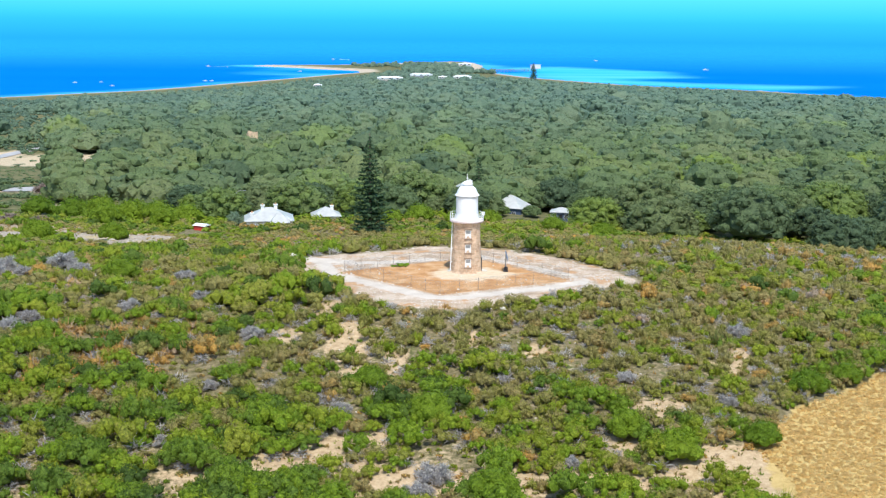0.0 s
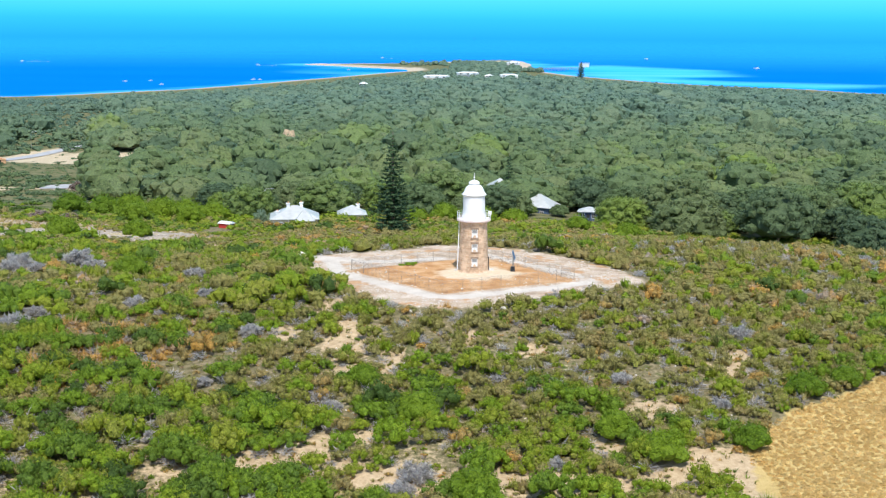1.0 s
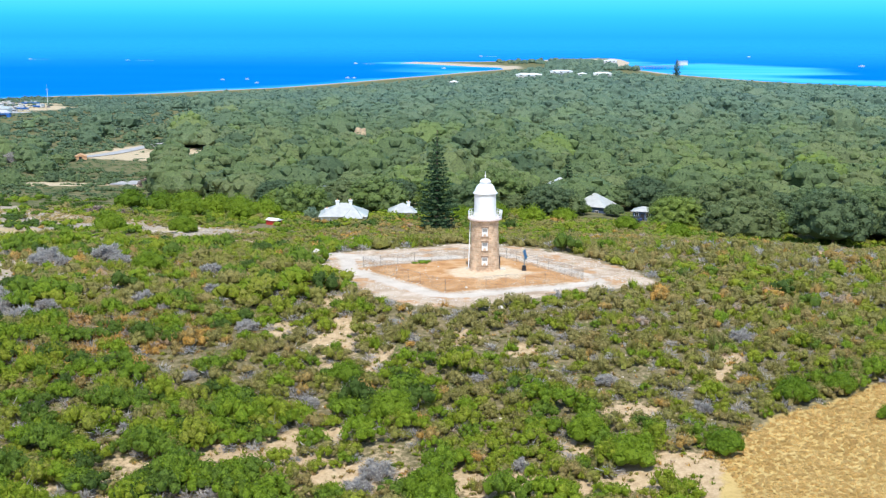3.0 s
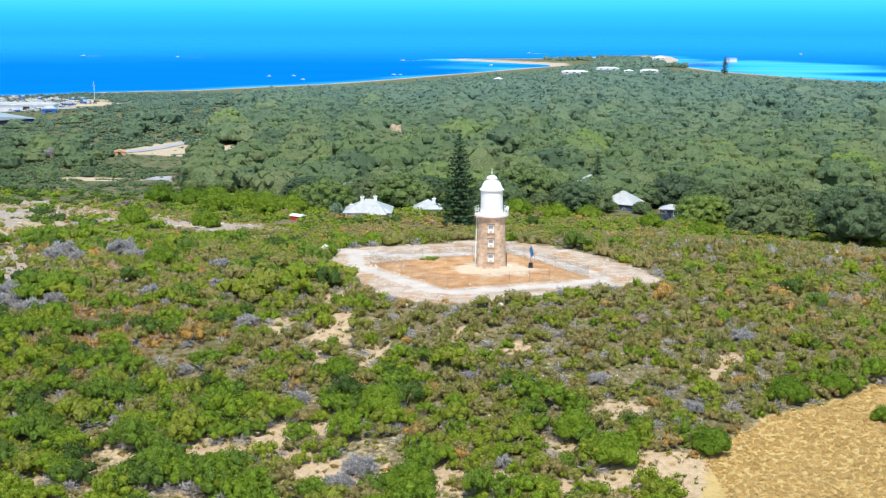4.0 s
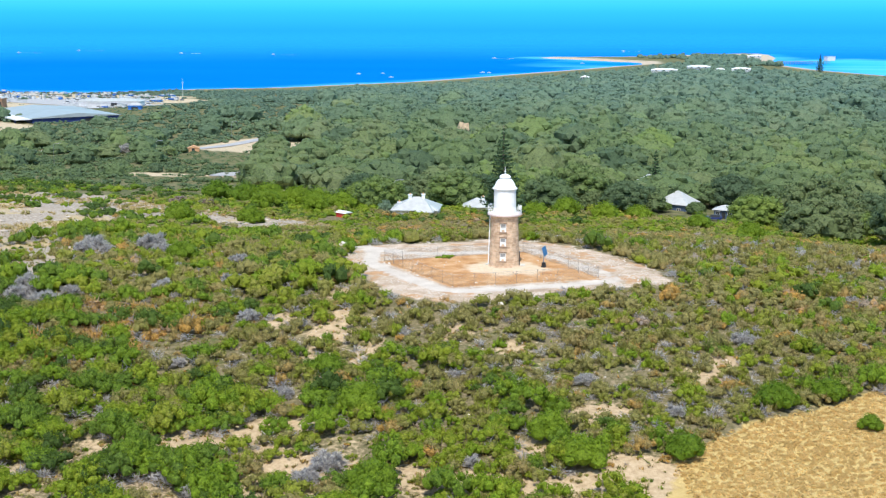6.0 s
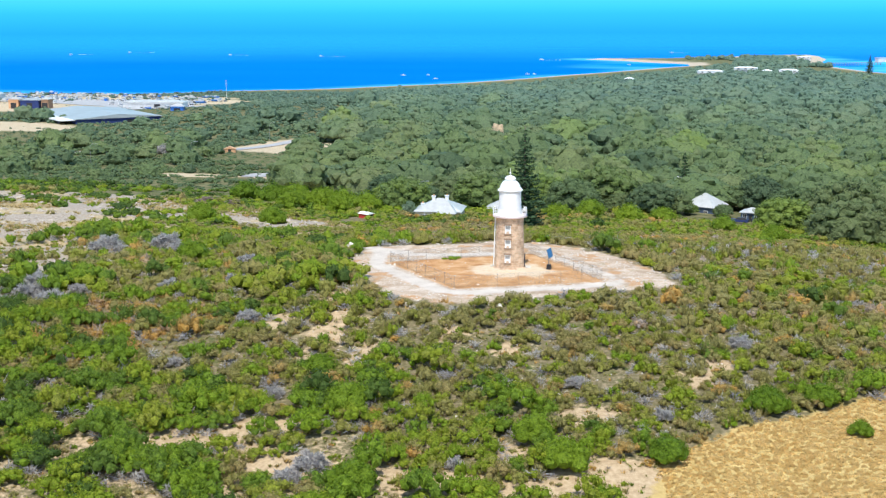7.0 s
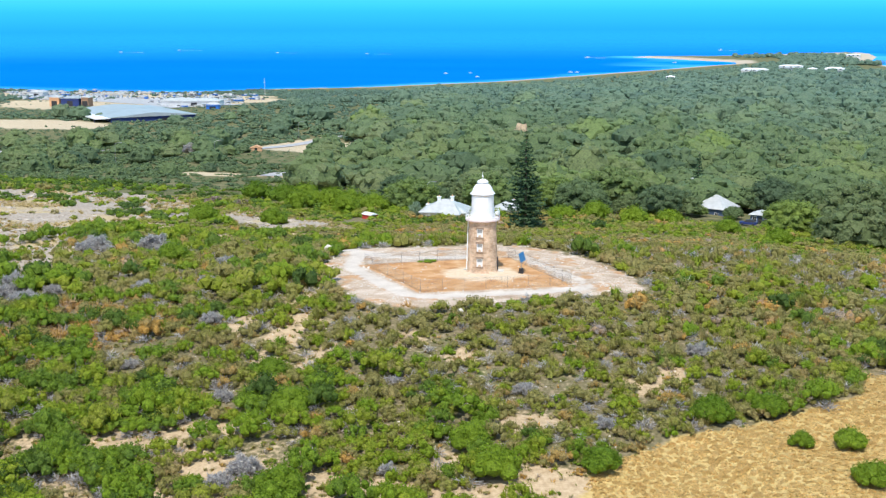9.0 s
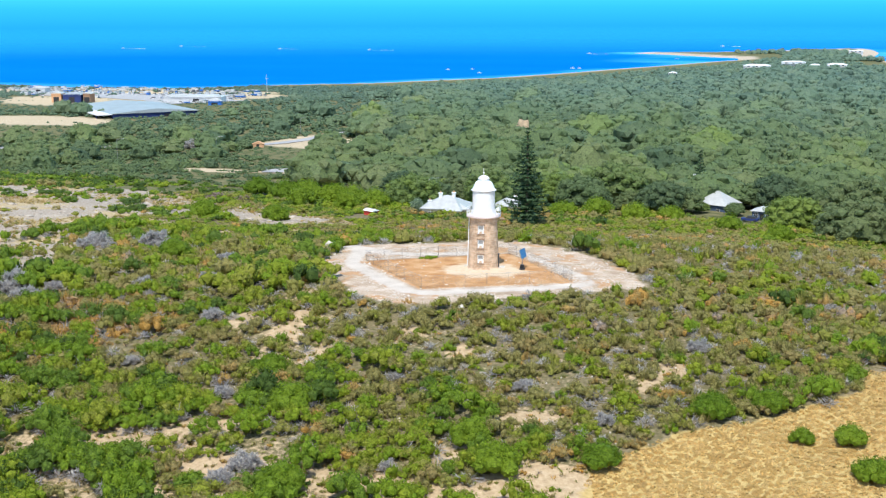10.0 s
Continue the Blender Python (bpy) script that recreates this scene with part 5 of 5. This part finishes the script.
plum = foliage("withered_plum_twigs", [(0, (0.26, 0.19, 0.175)), (0.5, (0.33, 0.25, 0.22)), (1, (0.40, 0.33, 0.28))], through_light=0.3)
sage = foliage("pale_sage_needles", [(0, (0.26, 0.36, 0.24)), (1, (0.36, 0.46, 0.32))], through_light=0.4)
for nm, mat, kinds in (("withered_thicket", plum, ((-106, 316, 4.6, 0.6), (-99, 318, 3.4, 0.6), (-127, 414, 4.6, 0.7), (-119, 417, 5.0, 0.75), (-110, 418, 4.6, 0.75), (-101, 414, 4.2, 0.65))), ("feathery_bush", sage, ((-51.5, 324, 2.8, 1.3), (-48.8, 326, 2.2, 1.2)))):
    v, t, m = twiggy(97, 5200, 0.02)
    body = tri_mesh(nm, v, t, mat, normals=m, tint=np.repeat(np.random.RandomState(7).rand(len(v) // 3), 3))
    for i, (x, y, r, h) in enumerate(kinds):
        ob = new(nm, body)
        ob.matrix_world = pose(x, y, z_at(x, y) - 0.1, 0, 0, 65 * i) @ Matrix.Diagonal((r, r, r * h, 1))
        tagged(ob, "brown-purple leafless thicket on the dry plain" if nm == "withered_thicket" else "pale sage green feathery bush beside the cottage", "shrub")

# dry grass tussocks
tuss = []
p = jitter(30, 112, 104, 184, 0.62)
p = p[p[:, 0] < 70 + 0.30 * (p[:, 1] - 104)]
M = plan_masks(p)
for i, (x, y) in enumerate(p):
    if M["straw"][i] > 0.1 and M["sand"][i] < 0.6:
        tuss.append((x, y, M["z"][i] - 0.05, rng.uniform(0.32, 0.6), rng.uniform(0.4, 0.7), rng.random(), rng.randrange(4)))
scatter("dry_grass", [mound(75 + i, 34) for i in range(4)], tuss, M_straw, "field of dry golden grass tussocks", "grass")

# dry yellow grass on the limestone slope
tuss = []
p = jitter(-200, -48, 178, 326, 1.5)
bare_slope, z_tuft = slope(p[:, 0], p[:, 1]), height(p[:, 0], p[:, 1])
for i, (x, y) in enumerate(p):
    if bare_slope[i] > 0.3 and fbm(x, y, 0.045, 6.1) + 0.4 * fbm(x, y, 0.2, 2.2) > 0.1 - 0.15 * ease(y, 285, 310):
        tuss.append((x, y, z_tuft[i] - 0.03, rng.uniform(0.45, 0.95), rng.uniform(0.5, 0.9), rng.random(), rng.randrange(4)))
scatter("slope_grass", [tufty(75 + i, 11, 0.2, 1.2) for i in range(4)], tuss, M_slope_straw, "yellow dry grass clumps on the pale eroded slope", "grass")

# loose pale stones round the tower
rows = []
p = jitter(-26, 34, 170, 222, 0.6)
M = plan_masks(p)
for i, (x, y) in enumerate(p):
    edge = M["top"][i]
    if edge > -1.2 and M["walk"][i] < -0.1 and fbm(x, y, 0.16, 3.7) + 0.5 * fbm(x, y, 0.5, 1.1) > 0.0 and rng.random() < (0.95 if poly_side(np.array([x]), np.array([y]), FENCE)[0] < 0 else 0.22 * (1 + 2.2 * (math.hypot(x - 8, y - 188) < 6))) and math.hypot(x - 3.95, y - 195.1) > 3:
        rows.append((x, y, M["z"][i] - 0.02, rng.uniform(0.04, 0.1) + 0.16 * rng.random() ** 4, rng.uniform(0.4, 0.8), rng.random(), 0))
p = jitter(-24, 46, 138, 173, 1.7)
M = plan_masks(p)
for i, (x, y) in enumerate(p):
    if M["straw"][i] < 0 and rng.random() < 0.5 + 0.5 * fbm(x, y, 0.06, 2.9):
        rows.append((x, y, M["z"][i] + 0.02, rng.uniform(0.06, 0.16), rng.uniform(0.4, 0.8), rng.random(), 0))
p = jitter(-185, -50, 180, 316, 2.1)
M = plan_masks(p)
bare_slope, ledges = slope(p[:, 0], p[:, 1]), []
for i, (x, y) in enumerate(p):
    if bare_slope[i] > 0.3 and fbm(x, y, 0.1, 5.5) > 0.0 and rng.random() < 0.65:
        for q in range(2):
            ledges.append((x + rng.uniform(-1, 1), y + rng.uniform(-1, 1), M["z"][i] - 0.03, rng.uniform(0.1, 0.5) * rng.random() + 0.1 + 0.8 * rng.random() ** 9, rng.uniform(0.35, 0.7), rng.random(), 0))
BOULDER = [(ICO[1][0] * (1 + 0.2 * np.random.RandomState(4 + i).normal(size=(12, 1))), ICO[1][1], ICO[1][0]) for i in range(1)]
scatter("slope_stones", BOULDER, ledges, M_slope_stone, "broken grey-tan limestone blocks on the eroded slope", "stones")
scatter("stones", [(ICO[1][0] * (1 + 0.2 * np.random.RandomState(3).normal(size=(12, 1))), ICO[1][1], ICO[1][0])], rows, M_stone_loose, "pale limestone rubble scattered over bare soil", "stones")


def boulder(x, y, w, h, seed):
    """A weathered block of limestone, half sunk in the soil."""
    bm = bmesh.new()
    bmesh.ops.create_icosphere(bm, subdivisions=3, radius=1)
    for v in bm.verts:
        k = 1 + 0.3 * noise.noise(v.co * 1.4 + Vector((seed, 0, 0))) + 0.12 * noise.noise(v.co * 4 + Vector((0, seed, 0)))
        v.co = Vector((v.co.x * w * k, v.co.y * w * 0.8 * k, v.co.z * h * k))
    ob = new("boulder", finish("boulder", bm, M_stone_loose))
    ob.matrix_world = pose(x, y, z_at(x, y) + 0.25 * h, 0, 0, 47 * seed)
    tagged(ob, "pale weathered limestone boulder at the edge of the heath", "boulder", "boulders by the track")


for i, (x, y, w, h) in enumerate(((-23.4, 199.4, 0.9, 1.5), (-24.6, 198.2, 0.7, 0.8), (-14.3, 168.6, 0.8, 0.6), (-12.9, 167.4, 0.5, 0.45), (-16.0, 167.0, 0.6, 0.5), (-19.5, 187.0, 0.45, 0.3), (-18.0, 185.2, 0.5, 0.3), (8.2, 169.8, 0.5, 0.35), (-4.5, 168.2, 0.5, 0.4))):
    boulder(x, y, w, h, i)


# ---- trees ----
def trunk_mesh(seed, h, r):
    rs = random.Random(seed)
    bm = bmesh.new()
    a = Vector((0, 0, -0.05))
    for i in range(3):
        b = a + Vector((rs.uniform(-0.05, 0.05), rs.uniform(-0.05, 0.05), h / 3))
        rod(bm, a, b, r * (1 - 0.22 * i), r * (1 - 0.22 * (i + 1)), 7)
        a = b
    for i in range(6):
        g = i * 1.05 + rs.uniform(-0.3, 0.3)
        s = Vector((0, 0, h * rs.uniform(0.55, 0.95)))
        rod(bm, s, s + Vector((0.45 * math.cos(g), 0.45 * math.sin(g), rs.uniform(0.08, 0.2))), r * 0.42, r * 0.14, 5)
    return finish("trunk", bm, M_bark, True)


def domed(seed, lumps, leaves, leaf, tall=0.74, small=(0.2, 0.3), level=1, core=2):
    """A broad umbrella crown: flattened leaf masses over a closed dome, fringed with leaf sprays."""
    rs = np.random.RandomState(seed)
    sx, sy = rs.uniform(0.85, 1.1, 2)
    lean = rs.uniform(-0.12, 0.12, 2)
    cs, rr, pieces = [], [], []
    v, t = ICO[core]
    w = v * np.where(v[:, 2:] < 0, 0.35, 1.0) ** np.array([0, 0, 1])
    w = w * np.array([sx * 0.8, sy * 0.8, tall * 0.8]) * (1 + 0.06 * rs.normal(size=(len(v), 1))) + np.array([0, 0, 0.48])
    pieces.append((w, t, v))
    for i in range(lumps):
        u = 1 - 1.22 * (i + 0.5) / lumps
        q = math.sqrt(1 - u * u)
        a = i * 2.4 + rs.uniform(-0.3, 0.3)
        reach = 0.84 * rs.uniform(0.88, 1.05)
        c = np.array([sx * q * math.cos(a), sy * q * math.sin(a), tall * u]) * reach + np.array([lean[0] * u, lean[1] * u, 0.5])
        r = rs.uniform(*small)
        v, t = ICO[level]
        m = v * (1 + 0.08 * rs.normal(size=(len(v), 1))) * r * 0.9 * np.array([1, 1, 0.62])
        pieces.append((c + m, t, unit(0.4 * v + 0.8 * unit(c + m - np.array([0, 0, 0.2])))))
        cs.append(c)
        rr.append(r)
    p = np.array(rr) ** 2
    i = rs.choice(len(cs), leaves, p=p / p.sum())
    o = rs.normal(size=(leaves, 3))
    o[:, 2] = np.abs(o[:, 2]) * 1.1 - 0.35
    o = unit(o)
    at = np.array(cs)[i] + o * np.array(rr)[i][:, None] * rs.uniform(0.86, 1.3, (leaves, 1)) * np.array([1, 1, 0.7])
    whole = unit(at - np.array([0, 0, 0.2]))
    pieces.append(leaf_tris(rs, at, unit(o + np.array([0, 0, 0.25])), leaf, loose=0.8, soft=unit(0.42 * o + 0.75 * whole), ruffle=0.28))
    return join(pieces)


def canopy(seed, level, lumps, leaves, leaf, small=(0.15, 0.27), tall=0.74, swell=0.28):
    """A crown of the closed forest: one swelling dome, hollow below, with leaf masses set in it and sprays all over."""
    rs = np.random.RandomState(seed)
    v, t = ICO[level]
    k = np.array([1 + swell * noise.noise(Vector(p) * 2.0 + Vector((seed, 0, 0))) + 0.6 * swell * noise.noise(Vector(p) * 4.5 + Vector((0, seed, 0))) for p in v])
    form = np.array([rs.uniform(0.85, 1.1), rs.uniform(0.85, 1.1), tall])
    w = v * k[:, None] * form * np.where(v[:, 2:] < 0, 0.4, 1.0) ** np.array([0, 0, 1])
    f = np.cross(w[t[:, 1]] - w[t[:, 0]], w[t[:, 2]] - w[t[:, 0]])
    m = np.zeros_like(w)
    for j in range(3):
        np.add.at(m, t[:, j], f)
    m = unit(unit(m) + 0.4 * v)
    pieces = [(w, t, m)]
    for i in range(lumps):
        u = 1 - 1.15 * (i + 0.5) / lumps
        a = i * 2.4 + rs.uniform(-0.35, 0.35)
        j = np.argmax(v @ np.array([math.cos(a) * math.sqrt(1 - u * u), math.sin(a) * math.sqrt(1 - u * u), u]))
        p, q = ICO[1]
        ball = p * (1 + 0.1 * rs.normal(size=(12, 1))) * rs.uniform(*small) * np.array([1, 1, 0.66])
        pieces.append((w[j] * 0.93 + ball, q, unit(0.7 * p + 0.55 * m[j])))
    pick = rs.choice(len(t), leaves, p=(lambda q: q / q.sum())(np.linalg.norm(f, axis=1) * np.where(w[t].mean(axis=1)[:, 2] > -0.15, 1, 0.15)))
    b = rs.dirichlet((1, 1, 1), leaves)
    at, out = (w[t[pick]] * b[:, :, None]).sum(axis=1), unit((m[t[pick]] * b[:, :, None]).sum(axis=1))
    at = at + out * rs.uniform(0.0, 1.6, (leaves, 1)) * leaf
    pieces.append(leaf_tris(rs, at, out, leaf, loose=1.0, soft=out, ruffle=0.6))
    return join([(p + np.array([0, 0, 0.34]), q, n) for p, q, n in pieces])


CROWN = [domed(120 + i, 56, 4200, 0.03, small=(0.12, 0.22)) for i in range(7)]
MID = [canopy(140 + i, 2, 26, 440, 0.052) for i in range(6)] + [canopy(150 + i, 2, 15, 240, 0.066, (0.18, 0.3)) for i in range(6)]
FAR = [canopy(160 + i, 2, 9, 96, 0.09, (0.2, 0.34)) for i in range(5)] + [canopy(166 + i, 2, 4, 40, 0.13, (0.26, 0.4)) for i in range(5)]
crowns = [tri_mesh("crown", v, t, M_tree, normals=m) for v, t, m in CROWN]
trunks = [trunk_mesh(170 + i, 0.5, 0.055) for i in range(3)]


def tree(x, y, z, r, h, k, label):
    root = thing("tree", pose(x, y, z, 0, 0, rng.uniform(0, 360)), label, "tree", "eucalypts at the forest edge")
    root.scale = (r, r, r * h)
    for nm, me in (("trunk", trunks[k % 3]), ("crown", crowns[k % 7])):
        ob = new(nm, me)
        ob.parent = root
    return root


near, mid, far = [], [], []
cells = {}


def room_for(x, y, r, share):
    """Keeps a tree where it stands clear enough of those already there."""
    i, j = int(x // 16), int(y // 16)
    for a in (i - 1, i, i + 1):
        for b in (j - 1, j, j + 1):
            for qx, qy, qr in cells.get((a, b), ()):
                if (x - qx) ** 2 + (y - qy) ** 2 < (share * (r + qr)) ** 2:
                    return False
    cells.setdefault((i, j), []).append((x, y, r))
    return True


sites = np.concatenate([jitter(57 - 0.79 * y1, 30 + 0.47 * y1, y0, y1, d) for y0, y1, d in ((285, 470, 4.6), (470, 640, 5.0), (640, 1000, 5.4), (1000, 1480, 6.4), (1480, 1900, 9))])
sites = sites[(sites[:, 0] > 42 - 0.79 * (sites[:, 1] - 10)) & (sites[:, 0] < 0.47 * sites[:, 1] + 16)]
M = plan_masks(sites)
ahead = screened(sites[:, 0], sites[:, 1])
for big in (True, False):
    for i, (x, y) in enumerate(sites):
        if rng.random() < (0.55 if big else 0.45) or M["coast"][i] < (85 if y < 1500 else 26):
            continue
        if y > 1480 and not (-30 < x < 90 and 1610 < y < 1880) and M["coast"][i] < 75:
            continue
        if M["clear"][i] > 0.32 or ahead[i] > 0.4 and rng.random() < 0.985 or y < forest_front(x, y):
            continue
        west = western(x, y)
        if west and rng.random() > (0.16 if fbm(x, y, 0.012, 3.3) > 0.12 else 0.025):
            continue
        if abs(x + 43) < 12 and y < 345 or math.hypot(x + 25, y - 338) < 7 or abs(x - 24) < 14 and y < 371 or abs(x - 36) < 7 and y < 358 or math.hypot(x - 10.5, y - 383) < 11 or math.hypot(x - 12, y - 398) < 8 or abs(x + 74 - 0.18 * (521 - y)) < 8 and 508 < y < 530:
            continue
        if fbm(x, y, 0.025, 7.7) > 0.58 - 0.1 * float(ease(y, 560, 760)):
            continue
        grow = (1.15 if x > 30 and y < 420 else 1.0) * (0.66 if west else 1.0) * ((0.62 if x > -30 and y > 1600 else 0.45) if y > 1480 else 0.32 + 0.68 * float(ease(M["coast"][i], 90, 420)))
        r = (rng.uniform(6.4, 11.0) if big else rng.uniform(3.4, 5.8)) * grow
        if not room_for(x, y, r, 0.79 if big else 0.82):
            continue
        tone = min(0.95, max(0, 0.42 + 0.3 * fbm(x, y, 0.012, 4.2) + 0.3 * fbm(x, y, 0.04, 2.4) + rng.gauss(0, 0.15)))
        row = (x, y, M["z"][i] - 0.3 + rng.uniform(-0.1, 0.15) * r - (0.12 * r if y < 400 else 0), r, (rng.uniform(0.9, 1.25) if big else rng.uniform(1.0, 1.5)) * (1 + 0.3 * fbm(x, y, 0.018, 8.8)), tone, rng.randrange(5) + (5 if y > 960 else 0))
        (near if y < 372 + 0.05 * abs(x) and len(near) < 230 else mid if y < 640 else far).append(row)
for x, y, r in ((9.5, 349, 5.4), (15.8, 352, 4.8), (8, 358, 6.5), (27.6, 356, 3.0), (42.5, 351, 4.2), (44, 360, 6.5), (31, 374, 6.0), (13.2, 354, 5.6), (19.0, 353.5, 2.6)):
    near.append((x, y, z_at(x, y) - 0.3, r, 1.05, 0.5, 0))
for x, y, r in ((-65, 508, 7.6), (-82, 509, 7.6), (-73, 502, 8.6)):
    mid.append((x, y, z_at(x, y) + 1.5, r, 1.2, 0.5, 1))
for x, y, z, r, h, tone, k in near:
    tree(x, y, z, r, h, rng.randrange(21), "broad eucalypt with lumpy olive green crown at the forest edge")
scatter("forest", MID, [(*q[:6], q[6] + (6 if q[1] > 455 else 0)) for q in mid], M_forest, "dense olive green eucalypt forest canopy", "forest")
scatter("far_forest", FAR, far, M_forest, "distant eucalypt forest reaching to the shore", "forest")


def norfolk_pine(x, y, h, w, label):
    """A tall conifer with whorls of drooping branches."""
    root = thing("norfolk_pine", pose(x, y, z_at(x, y)), label, "tree")
    part("trunk", rod(bmesh.new(), (0, 0, -0.3), (0, 0, h * 0.99), w * 0.09, 0.05, 8), M_bark, root)
    rs = np.random.RandomState(int(h * 10))
    at, out = [], []
    tiers = max(12, int(h / 0.95))
    for i in range(tiers):
        u = i / tiers
        z, reach = h * (0.06 + 0.92 * u), w * (1 - u) ** 0.95 * (0.82 + 0.36 * rs.rand()) * (0.75 + 0.25 * min(1, u * 6))
        for j in range(7):
            a = j * 0.898 + i * 0.53 + rs.uniform(-0.25, 0.25)
            long = reach * rs.uniform(0.75, 1.1)
            n = max(6, int(long * 15))
            k = rs.uniform(0.05, 1, n)
            side = rs.normal(size=n) * 0.14 * long * (1.15 - k)
            c = np.stack([np.cos(a) * k * long - np.sin(a) * side, np.sin(a) * k * long + np.cos(a) * side, z - 0.22 * long * k + 0.26 * long * k * k], 1)
            c += rs.normal(size=c.shape) * np.array([0.06, 0.06, 0.07])
            at.append(c)
            o = np.stack([np.cos(a) * np.full(n, 0.35), np.sin(a) * np.full(n, 0.35), np.full(n, 0.9)], 1)
            out.append(o / np.linalg.norm(o, axis=1, keepdims=True))
    v, t, m = leaf_tris(rs, np.concatenate(at), np.concatenate(out), 0.36, 1.5)
    ob = new("crown", tri_mesh("crown", v, t, M_pine, normals=m))
    ob.parent = root


norfolk_pine(-15.7, 300.0, 13.0 - z_at(-15.7, 300), 6.2, "tall dark norfolk pine beside the cottages")
norfolk_pine(14, 392, 15, 3.2, "younger dark norfolk pine among eucalypts")
norfolk_pine(119, 1452, 21, 6, "lone dark pine near the far shore")
